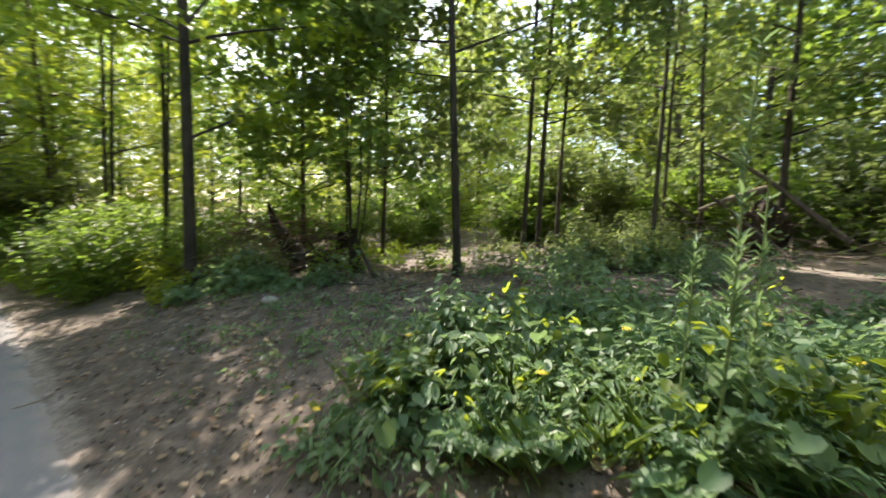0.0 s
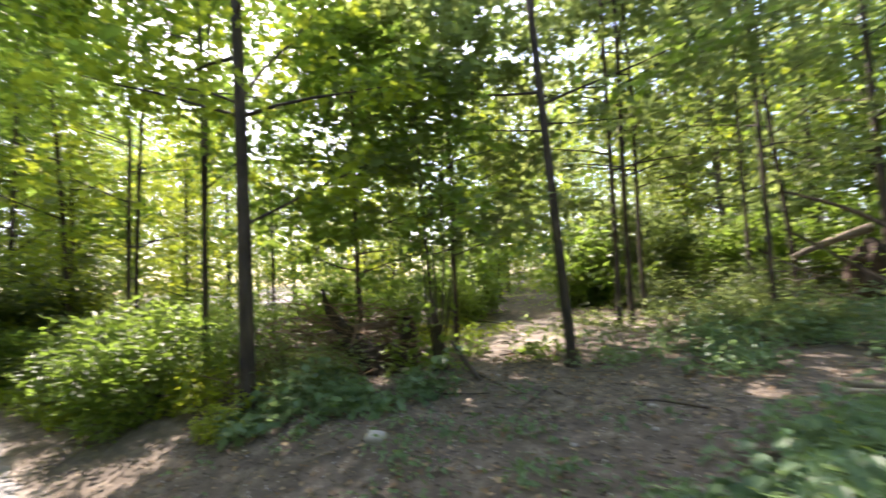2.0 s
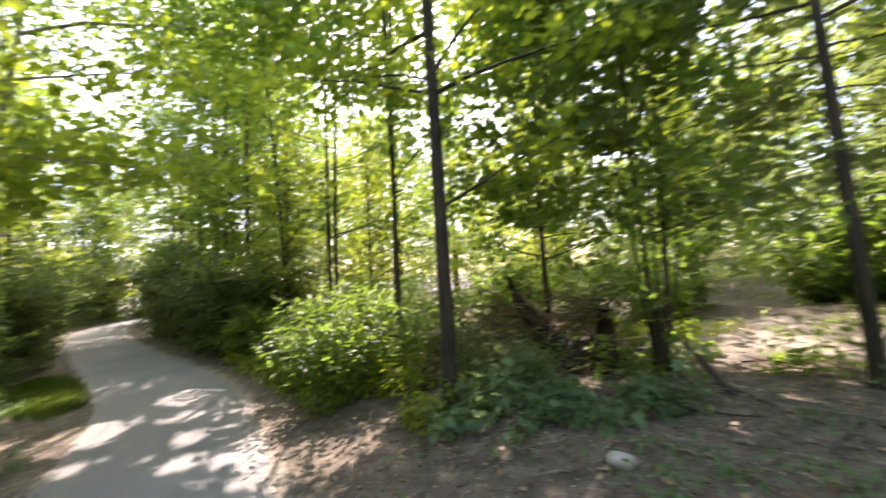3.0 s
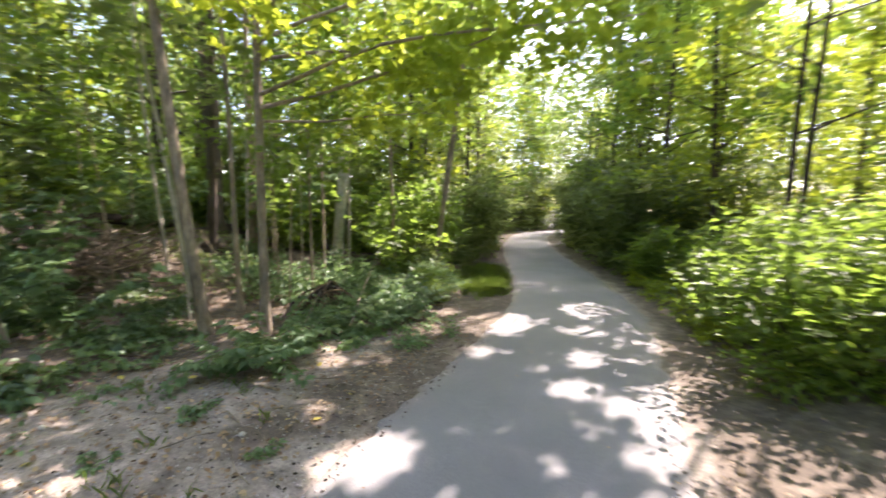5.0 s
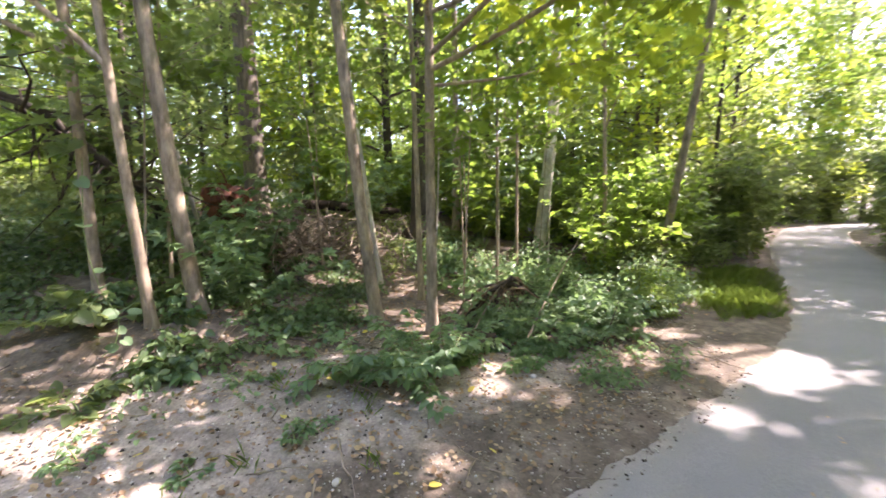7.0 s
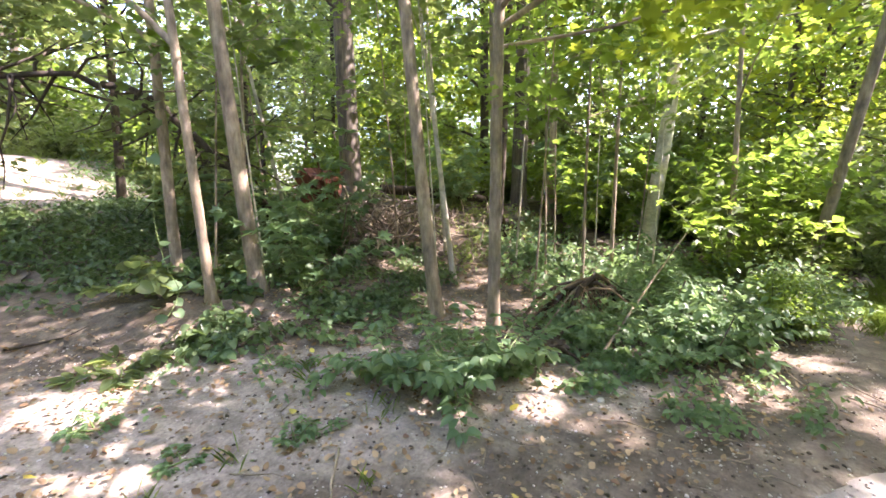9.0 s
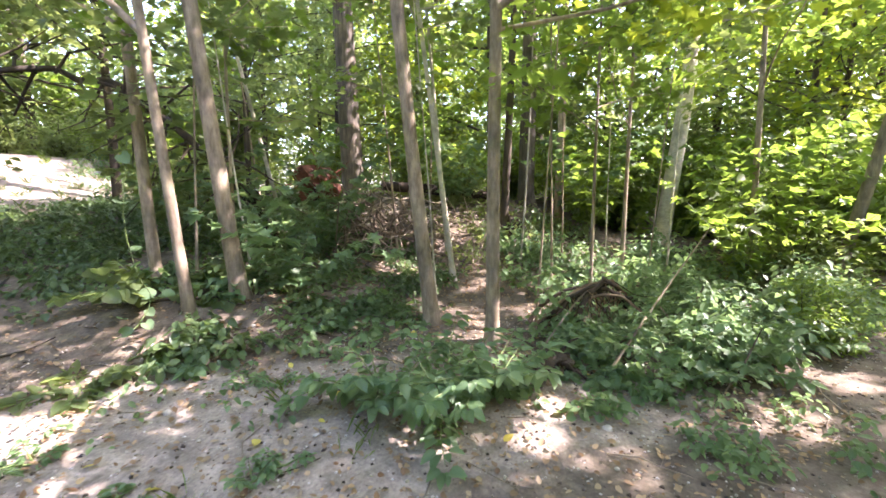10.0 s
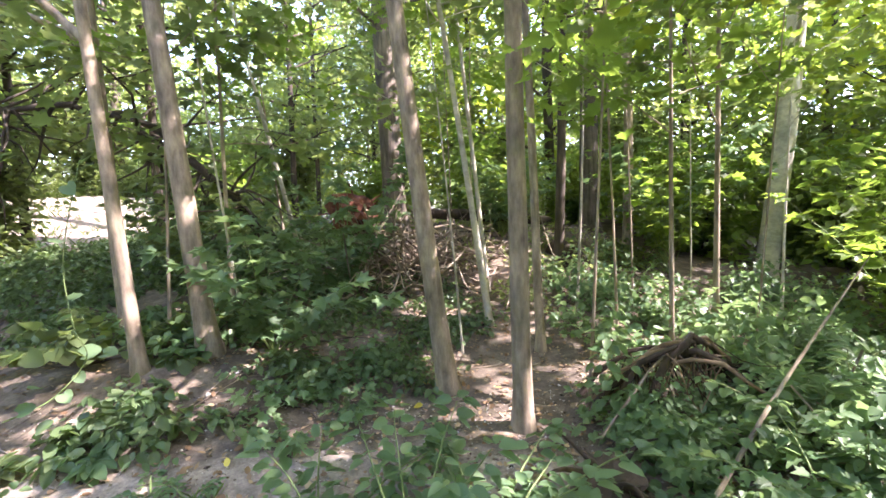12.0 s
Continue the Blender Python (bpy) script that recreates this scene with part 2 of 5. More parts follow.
class Builder:
    """Collects tubes and leaves into one mesh."""

    def __init__(self, origin=(0, 0, 0)):
        self.v, self.f, self.n = [], {}, 0
        self.origin = np.array(origin, dtype=float)

    def add(self, verts, faces):
        faces = np.asarray(faces)
        self.v.append(np.asarray(verts, dtype=np.float64).reshape(-1, 3))
        self.f.setdefault(faces.shape[1], []).append(faces + self.n)
        self.n += len(self.v[-1])

    def tube(self, pts, radii, sides=6, rng=None, rough=0.0, cap=True):
        pts = np.asarray(pts, dtype=float)
        radii = np.asarray(radii, dtype=float)
        d = np.gradient(pts, axis=0)
        d /= np.linalg.norm(d, axis=1)[:, None] + 1e-9
        ref = np.array([0.0, 0.0, 1.0]) if abs(d[:, 2]).mean() < 0.8 else np.array([1.0, 0.0, 0.0])
        a = np.cross(d, ref)
        a /= np.linalg.norm(a, axis=1)[:, None] + 1e-9
        b = np.cross(d, a)
        ang = np.arange(sides) * 2 * pi / sides
        rr = radii[:, None] * np.ones((1, sides))
        if rng is not None and rough:
            rr = rr * (1 + rng.normal(0, rough, rr.shape))
        ring = pts[:, None, :] + rr[:, :, None] * (np.cos(ang)[None, :, None] * a[:, None, :] + np.sin(ang)[None, :, None] * b[:, None, :])
        n, k = len(pts), sides
        i = np.arange(n - 1)[:, None] * k + np.arange(k)[None, :]
        j = np.arange(n - 1)[:, None] * k + (np.arange(k)[None, :] + 1) % k
        self.add(ring.reshape(-1, 3), np.stack([i, j, j + k, i + k], -1).reshape(-1, 4))
        if cap:
            base = self.n - n * k
            for start, flip in ((base, 1), (base + (n - 1) * k, -1)):
                self.f.setdefault(k, []).append(start + np.arange(k)[None, ::flip])

    def leaves(self, at, up, size, rng, shape="oval", heading=None, droop=0.25):
        """Leaves at points, facing roughly up, each turned by chance."""
        at = np.asarray(at, dtype=float)
        n = len(at)
        if not n:
            return
        up = np.asarray(up, dtype=float)
        size = np.broadcast_to(np.asarray(size, dtype=float), (n,))
        ok = shaded(at + self.origin)
        if not ok.all():
            at, up, size, n = at[ok], up[ok], size[ok], int(ok.sum())
            heading = None if heading is None else np.asarray(heading, dtype=float)[ok]
            if not n:
                return
        up = up / (np.linalg.norm(up, axis=1)[:, None] + 1e-9)
        h = rng.normal(0, 1, (n, 3)) if heading is None else np.asarray(heading, dtype=float) + rng.normal(0, 0.35, (n, 3))
        h = h - (h * up).sum(1)[:, None] * up
        h /= np.linalg.norm(h, axis=1)[:, None] + 1e-9
        s = np.cross(h, up)
        out = SHAPES[shape]
        x, y = out[:, 0], out[:, 1]
        z = -droop * (y ** 2) * 0.6 + 0.35 * np.abs(x)
        v = at[:, None, :] + size[:, None, None] * (x[None, :, None] * s[:, None, :] + y[None, :, None] * h[:, None, :] + z[None, :, None] * up[:, None, :])
        k = len(out)
        if shape == "oval":
            q = np.arange(n)[:, None] * k
            self.add(v.reshape(-1, 3), np.concatenate([q + np.array([[0, 1, 2]]), q + np.array([[0, 2, 3]])]))
        else:
            q = np.arange(n)[:, None] * k
            half = (k - 2) // 2
            right = np.concatenate([[0], np.arange(1, half + 2)])
            left = np.concatenate([[0], np.arange(half + 1, k)])
            self.add(v.reshape(-1, 3), q + right[None, :])
            self.f.setdefault(len(left), []).append(q + (self.n - n * k) + left[None, :])

    def mesh(self, name, mat, smooth=False):
        return mesh_of(name, np.concatenate(self.v), [np.concatenate(f) for f in self.f.values()], mat, smooth)


def mirrored(half):
    """A leaf's outline: base, right edge, tip, left edge."""
    r = np.array(half)
    return np.concatenate([r, (r[1:-1] * np.array([-1, 1]))[::-1]])


SHAPES = {
    "oval": np.array([(0, 0), (0.32, 0.45), (0, 1.0), (-0.32, 0.45)]),
    "maple": mirrored([(0, 0), (0.24, -0.10), (0.28, 0.10), (0.56, 0.20), (0.38, 0.38), (0.54, 0.70), (0.20, 0.60), (0, 1.0)]),
    "egg": mirrored([(0, 0), (0.26, 0.14), (0.34, 0.42), (0.20, 0.78), (0, 1.0)]),
    "round": mirrored([(0, 0.05), (0.30, -0.12), (0.52, 0.20), (0.48, 0.62), (0.22, 0.92), (0, 1.0)]),
    "lance": mirrored([(0, 0), (0.10, 0.2), (0.11, 0.5), (0.06, 0.8), (0, 1.0)]),
    "blade": mirrored([(0, 0), (0.006, 0.1), (0.005, 0.6), (0, 1.0)]),
}


def part(name, me, parent, label=""):
    """One mesh object under a thing or a part."""
    ob = new(name, me)
    ob.parent = parent
    if label:
        tagged(ob, label)
    return ob


def thing(name, x, y, z, label, category, group="", kind=""):
    ob = new(name)
    ob.location = (x, y, z)
    ob.empty_display_size = 0.2
    return tagged(ob, label, category, group, kind)


# ---------------------------------------------------------------- the lie of the land
WAY = np.array([(34, -33), (16, -15.5), (7, -7.3), (1.2, -2.0), (-1.4, 0.2), (-3.3, 1.95), (-5.25, 3.65), (-7.1, 5.25), (-9.3, 6.9), (-12.6, 8.45), (-16.5, 10.1), (-21, 12.3), (-26.5, 15.6), (-30.5, 20.5), (-31.5, 27), (-29, 35), (-20, 60)], dtype=float)


def smooth_line(p, n=14):
    out = []
    for i in range(len(p) - 1):
        a, b, c, d = p[max(i - 1, 0)], p[i], p[i + 1], p[min(i + 2, len(p) - 1)]
        for t in np.arange(n) / n:
            out.append(0.5 * (2 * b + (c - a) * t + (2 * a - 5 * b + 4 * c - d) * t * t + (3 * b - a - 3 * c + d) * t ** 3))
    return np.array(out + [p[-1]])


LINE = smooth_line(WAY)
SEG = np.diff(LINE, axis=0)


def off_path(x, y):
    """Signed distance from the track's middle: positive on the bank's side."""
    p = np.stack([np.ravel(x), np.ravel(y)], 1).astype(float)
    best = np.full(len(p), 1e9)
    sign = np.ones(len(p))
    for a, s in zip(LINE[:-1], SEG):
        r = p - a
        t = np.clip((r @ s) / (s @ s), 0, 1)
        e = r - t[:, None] * s
        d = np.hypot(e[:, 0], e[:, 1])
        m = d < best
        best[m] = d[m]
        sign[m] = np.where(s[0] * r[m, 1] - s[1] * r[m, 0] < 0, 1, -1)
    return (best * sign).reshape(np.shape(x))


def ease(a):
    a = np.clip(a, 0, 1)
    return a * a * (3 - 2 * a)


def lie(x, y, d=None):
    """Height of the ground."""
    x, y = np.asarray(x, dtype=float), np.asarray(y, dtype=float)
    d = off_path(x, y) if d is None else d
    z = -0.1 + 0.2 * ease((x + 5) / 5)
    z = z + 0.42 * ease((d - 1.15) / 1.9) * ease((x + 10) / 5) + 0.22 * ease((d - 3.5) / 7)
    far = ease((-d - 3.0) / 6.5) * ease((-4.5 - x) / 3.5) * ease((4.5 - y) / 5)
    z = z + 0.85 * far
    z = z + 0.10 * ease((-d - 1.8) / 2) * ease((1.5 - y) / 2)
    z = z + 1.35 * ease((-7.2 - y) / 8) * ease((x + 18) / 4) * ease((-2.5 - x) / 3)
    z = z + 0.17 * np.exp(-((x + 7.65) ** 2 + (y + 0.25) ** 2) / 0.9) - 0.27 * np.exp(-((x + 10.6) ** 2 + (y + 0.1) ** 2) / 1.6)
    bump = 0.05 * np.sin(x * 1.3 + 0.7 * y) * np.sin(y * 1.1 - 0.4 * x) + 0.025 * np.sin(3.1 * x + 1.2) * np.sin(2.7 * y + 0.5)
    return z + bump * ease((np.abs(d) - 1.1) / 1.5)


def clearing(x, y):
    """The open sunny ground beyond the ivy mound."""
    return np.hypot((x + 10.0) / 4.0, (y + 11.5) / 5.2) < 1.0


def floor_z(x, y):
    return float(lie(np.array([x]), np.array([y]))[0])


def axis(lo, hi, step, far):
    near = np.arange(lo, hi + step / 2, step)
    grow = []
    s, p = step, hi
    while p < far:
        s *= 1.22
        p += s
        grow.append(p)
    back = []
    s, p = step, lo
    while p > -far:
        s *= 1.22
        p -= s
        back.append(p)
    return np.array(back[::-1] + list(near) + grow)


def build_ground():
    xs, ys = axis(-17, 6, 0.13, 900), axis(-5, 13, 0.13, 900)
    gx, gy = np.meshgrid(xs, ys, indexing="ij")
    d = off_path(gx, gy)
    z = lie(gx, gy, d)
    rng = np.random.default_rng(3)
    near = ease((np.abs(d) - 1.2) / 0.6)
    z = z + rng.normal(0, 0.003, z.shape) * near
    z = z - 0.07 * (1 - ease((np.abs(d) - 0.85) / 0.25))
    n, k = gx.shape
    i = (np.arange(n - 1)[:, None] * k + np.arange(k - 1)[None, :]).ravel()
    me = mesh_of("ground", np.stack([gx, gy, z], -1).reshape(-1, 3), [np.stack([i, i + k, i + k + 1, i + 1], -1)], SOIL, True)
    verge = np.clip(1.0 - np.abs(np.abs(d) - 1.0) / np.where(d > 0, 0.45, 0.22), 0, 1) * np.where(d > 0, 0.75, 0.5)
    verge = np.maximum(verge, ease((-d - 0.9) / 0.2) * ease((2.4 + d) / 0.5) * ease(1.0 - np.hypot(gx + 5.6, gy - 2.6) / 1.2))
    worn = ease((4.2 - (-d)) / 1.4) * (0.35 + 0.65 * ease((-d - 1.75) / 0.6)) * ease((-d - 0.9) / 0.2) * ease((-3.0 - gx) / 1.5) * ease((gx + 9.3) / 1.2)
    glade = ease(1.25 - np.hypot((gx - 0.4) / 2.6, (gy - 9.2) / 2.0)) + 0.7 * ease(1.2 - np.hypot((gx - 6.0) / 3.5, (gy - 6.5) / 1.0))
    bank = 0.12 * ease((d - 1.0) / 0.5) * ease((4.4 - d) / 1.0) * ease((gx + 4.5) / 1.5)
    at = me.attributes.new("sand", "FLOAT", "POINT")
    at.data.foreach_set("value", np.clip(np.maximum.reduce([verge, worn, glade, bank, 1.3 * clearing(gx, gy)]), 0, 1).ravel().astype(np.float32))
    return tagged(new("ground", me), "forest floor of sandy trodden earth and dark leaf litter", "ground", kind="structure")


def build_track():
    """The asphalt strip, a few centimetres thick, with worn uneven edges."""
    rng = np.random.default_rng(5)
    fine = smooth_line(WAY, 60)
    tang = np.gradient(fine, axis=0)
    tang /= np.linalg.norm(tang, axis=1)[:, None]
    nor = np.stack([tang[:, 1], -tang[:, 0]], 1)
    cols = np.array([-1.06, -1.02, -0.9, -0.6, -0.2, 0.2, 0.6, 0.9, 1.02, 1.06])
    wob = np.stack([np.convolve(rng.normal(0, 0.05, len(fine)), np.ones(5) / 5, "same") for _ in range(2)], 1)
    v, rim = [], []
    for c in cols:
        w = wob[:, 0] if c < 0 else wob[:, 1]
        p = fine + nor * (c + np.where(abs(c) > 0.7, w * np.sign(c), 0))[:, None]
        z = lie(p[:, 0], p[:, 1], np.zeros(len(p))) + 0.012 - 0.015 * c * c - (0.05 if abs(c) > 1.05 else 0)
        v.append(np.concatenate([p, z[:, None]], 1))
        rim.append(np.full(len(p), max(0.0, (abs(c) - 0.86) / 0.24)))
    n, k = len(fine), len(cols)
    v = np.stack(v, 1).reshape(-1, 3)
    i = (np.arange(n - 1)[:, None] * k + np.arange(k - 1)[None, :]).ravel()
    me = mesh_of("asphalt_path", v, [np.stack([i, i + 1, i + k + 1, i + k], -1)], ASPHALT, True)
    at = me.attributes.new("rim", "FLOAT", "POINT")
    at.data.foreach_set("value", np.clip(np.stack(rim, 1).ravel(), 0, 1).astype(np.float32))
    return tagged(new("pavement", me), "narrow worn grey asphalt footpath winding through the wood", "path", kind="structure")


build_ground()
build_track()


# ---------------------------------------------------------------- trees
def limb_line(start, way, length, rng, rise=0.1, n=6, wander=0.08):
    """A bent line from start, along way."""
    way = np.asarray(way, dtype=float)
    way = way / np.linalg.norm(way)
    pts = [np.asarray(start, dtype=float)]
    step = length / (n - 1)
    for i in range(n - 1):
        way = way + rng.normal(0, wander, 3) + np.array([0, 0, rise / n])
        way /= np.linalg.norm(way)
        pts.append(pts[-1] + way * step)
    return np.array(pts)


def spray(b, centre, radius, count, size, rng, shape, flat=0.22, tilt=0.55, facing=None):
    """A layer of leaves round a twig's end."""
    a = rng.uniform(0, 2 * pi, count)
    r = radius * np.sqrt(rng.uniform(0, 1, count))
    p = np.stack([r * np.cos(a), r * np.sin(a), rng.normal(0, flat * radius, count) - 0.25 * r * r / max(radius, 0.1)], 1) + centre
    up = np.stack([rng.normal(0, tilt, count), rng.normal(0, tilt, count), np.ones(count)], 1)
    out = np.stack([np.cos(a), np.sin(a), np.full(count, -0.25)], 1)
    b.leaves(p, up, size * rng.uniform(0.65, 1.25, count), rng, shape, out)


def trunk_mesh(h, r, lean, rng, bark, top=0.35, sides=10, bend=0.02, flare=0.35):
    """A tapered trunk with a flared foot; also its axis as a function of height."""
    n = max(8, int(h * 1.6))
    z = np.concatenate([[-0.12, 0.0, 0.1, 0.25], np.linspace(0.6, h, n)])
    wave = rng.normal(0, 1, 4)
    dx = bend * (wave[0] * np.sin(z * 0.9 + wave[1]) - wave[0] * sin(wave[1]))
    dy = bend * (wave[2] * np.sin(z * 0.8 + wave[3]) - wave[2] * sin(wave[3]))
    pts = np.stack([lean[0] * z + dx, lean[1] * z + dy, z], 1)
    rad = r * (1 - (1 - top) * np.clip(z / h, 0, 1) ** 0.9) * (1 + flare * np.exp(-np.clip(z, 0, 9) / 0.12))
    b = Builder()
    b.tube(pts, rad, sides, rng, 0.03)
    return b.mesh("trunk", bark, True), lambda q: np.array([np.interp(q, z, pts[:, 0]), np.interp(q, z, pts[:, 1]), q]), lambda q: float(np.interp(q, z, rad))


def tree(name, x, y, h, r, lean, label, bark, leaf, seed, z0=2.2, spread=2.2, limbs=16, sprays=4, per=26, size=0.11, shape="oval",
         radius=0.5, extra=(), group="trees of the wood", bend=0.02, category="tree", toward=None, joined=False):
    rng = np.random.default_rng(seed)
    root = thing(name, x, y, floor_z(x, y), label, category, group)
    me, line, rad = trunk_mesh(h, r, lean, rng, bark, bend=bend)
    part("trunk", me, root)
    crown, wood = Builder((x, y, floor_z(x, y))), Builder()
    for i in range(limbs):
        q = z0 + (h * 0.98 - z0) * (i + rng.uniform(0, 0.8)) / limbs
        a = i * 2.4 + rng.uniform(-0.5, 0.5)
        if toward is not None and rng.uniform() < 0.5:
            a = toward + rng.normal(0, 0.5)
        u = (q - z0) / max(h - z0, 0.1)
        length = spread * (0.55 + 0.6 * sin(pi * min(1, 0.25 + 0.75 * u))) * rng.uniform(0.7, 1.15) * (1 - 0.45 * u)
        pts = limb_line(line(q), (cos(a), sin(a), 0.25 + 0.5 * u), length, rng, 0.0)
        if joined:
            wood.tube(pts, np.linspace(min(rad(q) * 0.42, 0.045), 0.004, len(pts)), 5, cap=False)
        else:
            b = Builder()
            b.tube(pts, np.linspace(min(rad(q) * 0.42, 0.045), 0.004, len(pts)), 6, rng, 0.03)
            part("branch", b.mesh("branch", bark, True), root)
        for k in range(sprays):
            c = pts[min(len(pts) - 1, 2 + int((len(pts) - 2) * (k + 1) / sprays))] + rng.normal(0, 0.22 * radius, 3) * np.array([1, 1, 0.7])
            spray(crown, c, radius * rng.uniform(0.7, 1.25), per, size, rng, shape)
    for start, way, length, thick, leafy in extra:
        pts = limb_line(line(start), way, length, rng, 0.0, 8, 0.06)
        b = Builder()
        b.tube(pts, np.linspace(thick, 0.006, len(pts)), 7, rng, 0.03)
        bough = part("branch", b.mesh("branch", bark, True), root)
        sprig = Builder((x, y, floor_z(x, y)))
        for k in range(leafy):
            c = pts[3 + (k % 5)] + rng.normal(0, 0.35, 3) * np.array([1, 1, 0.5])
            spray(sprig, c, radius * rng.uniform(0.8, 1.3), per, size, rng, shape)
        if sprig.v:
            part("leaves", sprig.mesh("leaves", leaf), bough)
    if wood.v:
        tagged(part("branchwork", wood.mesh("branchwork", bark), root), kind="stuff")
    if crown.v:
        part("crown", crown.mesh("crown", leaf), root)
    return root


def shrub(name, x, y, h, spread, label, leaf, seed, stems=7, per=30, size=0.08, shape="oval", bark=None, group="understorey shrubs", category="shrub"):
    rng = np.random.default_rng(seed)
    root = thing(name, x, y, floor_z(x, y), label, category, group)
    crown = Builder()
    for i in range(stems):
        a = i * 2.4 + rng.uniform(-0.4, 0.4)
        lean = rng.uniform(0.15, 1.0)
        pts = limb_line((rng.normal(0, 0.08), rng.normal(0, 0.08), -0.03), (cos(a) * lean * spread, sin(a) * lean * spread, h), h * rng.uniform(0.7, 1.1), rng, -0.2, 7, 0.12)
        b = Builder()
        b.tube(pts, np.linspace(0.014, 0.003, len(pts)), 5)
        part("stem", b.mesh("stem", bark or BARK_DARK), root)
        for k in range(1, len(pts)):
            for _ in range(2):
                c = pts[k] + rng.normal(0, 0.13 * spread + 0.05, 3) * np.array([1, 1, 0.6])
                c[2] = max(c[2], 0.05)
                spray(crown, c, 0.26 * rng.uniform(0.7, 1.3) * (0.5 + 0.5 * spread), per, size, rng, shape, 0.3, 0.6)
    part("foliage", crown.mesh("foliage", leaf), root)
    return root


THIN = "slender dark-barked maple with a layered green crown"
tree("maple_tree", -3.62, 5.93, 10.5, 0.088, (-0.005, 0.0), "dark straight maple trunk with a low side branch, on the bank", BARK_DARK, LEAF_LIME, 11, 3.3, 2.3, 12, 4, 26, 0.12, "maple", 0.5,
     extra=[(2.2, (0.85, 0.35, 0.45), 1.9, 0.022, 6), (3.5, (-0.8, -0.2, 0.35), 1.9, 0.022, 7), (3.65, (-0.9, 0.3, 0.5), 1.8, 0.02, 6), (3.7, (0.5, 0.2, 0.8), 1.8, 0.026, 5)])
tree("maple_tree", 0.25, 6.64, 9.5, 0.070, (-0.045, 0.0), "slim leaning dark maple trunk beside a sunny gap", BARK_DARK, LEAF_MAPLE, 12, 2.9, 2.0, 9, 4, 24, 0.12, "maple", 0.48,
     extra=[(3.1, (-0.9, 0.3, 0.25), 1.5, 0.014, 4), (3.2, (0.9, 0.2, 0.2), 1.4, 0.014, 4)])
tree("young_maple", -2.85, 8.6, 6.5, 0.055, (-0.01, 0.0), THIN, BARK_DARK, LEAF_MAPLE, 13, 1.4, 2.0, 36, 4, 34, 0.14, "maple", 0.5)
tree("young_maple", -1.2, 8.3, 6.5, 0.045, (0.01, 0.0), THIN, BARK_DARK, LEAF_DARK, 14, 1.5, 2.1, 38, 4, 36, 0.14, "maple", 0.5)
tree("hazel_clump", -1.5, 6.85, 4.6, 0.03, (-0.02, 0.02), "clump of thin dark stems under hanging foliage", BARK_DARK, LEAF_MAPLE, 15, 1.5, 1.3, 12, 3, 22, 0.12, "maple", 0.42, category="small tree",
     extra=[(0.1, (0.18, 0.05, 1), 3.2, 0.022, 5), (0.05, (-0.16, 0.1, 1), 3.0, 0.02, 5), (0.05, (0.4, -0.1, 1), 2.4, 0.018, 3), (0.05, (0.05, -0.2, 1), 2.8, 0.02, 4)])
for i, (x, y, r, lx, ly) in enumerate([(6.7, 10.8, 0.066, -0.023, 0.018), (8.24, 10.15, 0.098, 0.005, -0.005), (5.73, 10.93, 0.05, 0.02, -0.02), (1.66, 8.52, 0.053, 0.02, -0.01), (2.05, 8.91, 0.056, 0.02, -0.01),
                                      (2.68, 9.73, 0.05, 0.013, 0), (-8.36, 10.4, 0.057, 0, 0), (-5.07, 7.6, 0.046, 0, 0), (-5.83, 11.9, 0.042, 0.01, 0.01), (-5.47, 8.2, 0.031, 0.03, 0.01),
                                      (-7.86, 9.9, 0.052, 0.02, 0.01), (-10.3, 11.2, 0.073, -0.05, -0.04), (4.2, 8.3, 0.05, 0.02, 0.01), (9.8, 8.0, 0.08, 0, 0.02)]):
    tree("forest_tree", x, y, 10.0 + (i * 37 % 5) * 0.6, r, (lx, ly), THIN, BARK_DARK, LEAF_LIME if i % 3 == 0 and x < 0 else LEAF_DARK if x > 1 else LEAF_MAPLE, 30 + i, 2.6, 2.2, 28 if i in (3, 4, 5) else 15, 4, 26 if i in (3, 4, 5) else 22, 0.15, "maple", 0.55)

for i, (x, y) in enumerate([(-17.6, 7.9), (-19.2, 6.8), (-21.0, 9.6), (-23.0, 8.4), (-25.0, 11.6), (-13.2, 12.4), (-15.6, 13.6), (-18.2, 14.6), (-21.0, 15.8), (-24.0, 17.6), (-33.0, 15.5), (-34.5, 19.0), (-36.0, 23.0)]):
    tree("forest_tree", x, y, (9.5 if i < 5 else 12.0) + (i * 31 % 5) * 0.7, 0.07 + 0.012 * (i % 4), (0.01, 0.01), "roadside forest tree with dense low-hanging foliage", BARK_DARK, LEAF_DARK if i in (3, 4) or i > 5 and i % 2 else LEAF_MAPLE, 800 + i, 1.2, 2.5, 22 if i < 3 else 28, 4, 28, 0.18, "oval", 0.6)

for i, (x, y) in enumerate([(-6.6, -4.8), (-9.4, -5.8), (-5.0, -6.5), (-7.8, -7.6), (-12.6, -6.3), (-14.8, -8.4), (-4.4, -9.4), (-16.2, -6.6), (-18.4, -9.6), (-20.6, -12.4)]):
    tree("forest_tree", x, y, 9.0 + i * 0.6, 0.08, (0.0, 0.02), "dark forest tree spreading low branches over ivy", BARK_DARK, LEAF_DARK, 840 + i, 1.9, 2.8, 40, 4, 40, 0.16, "oval", 0.55)

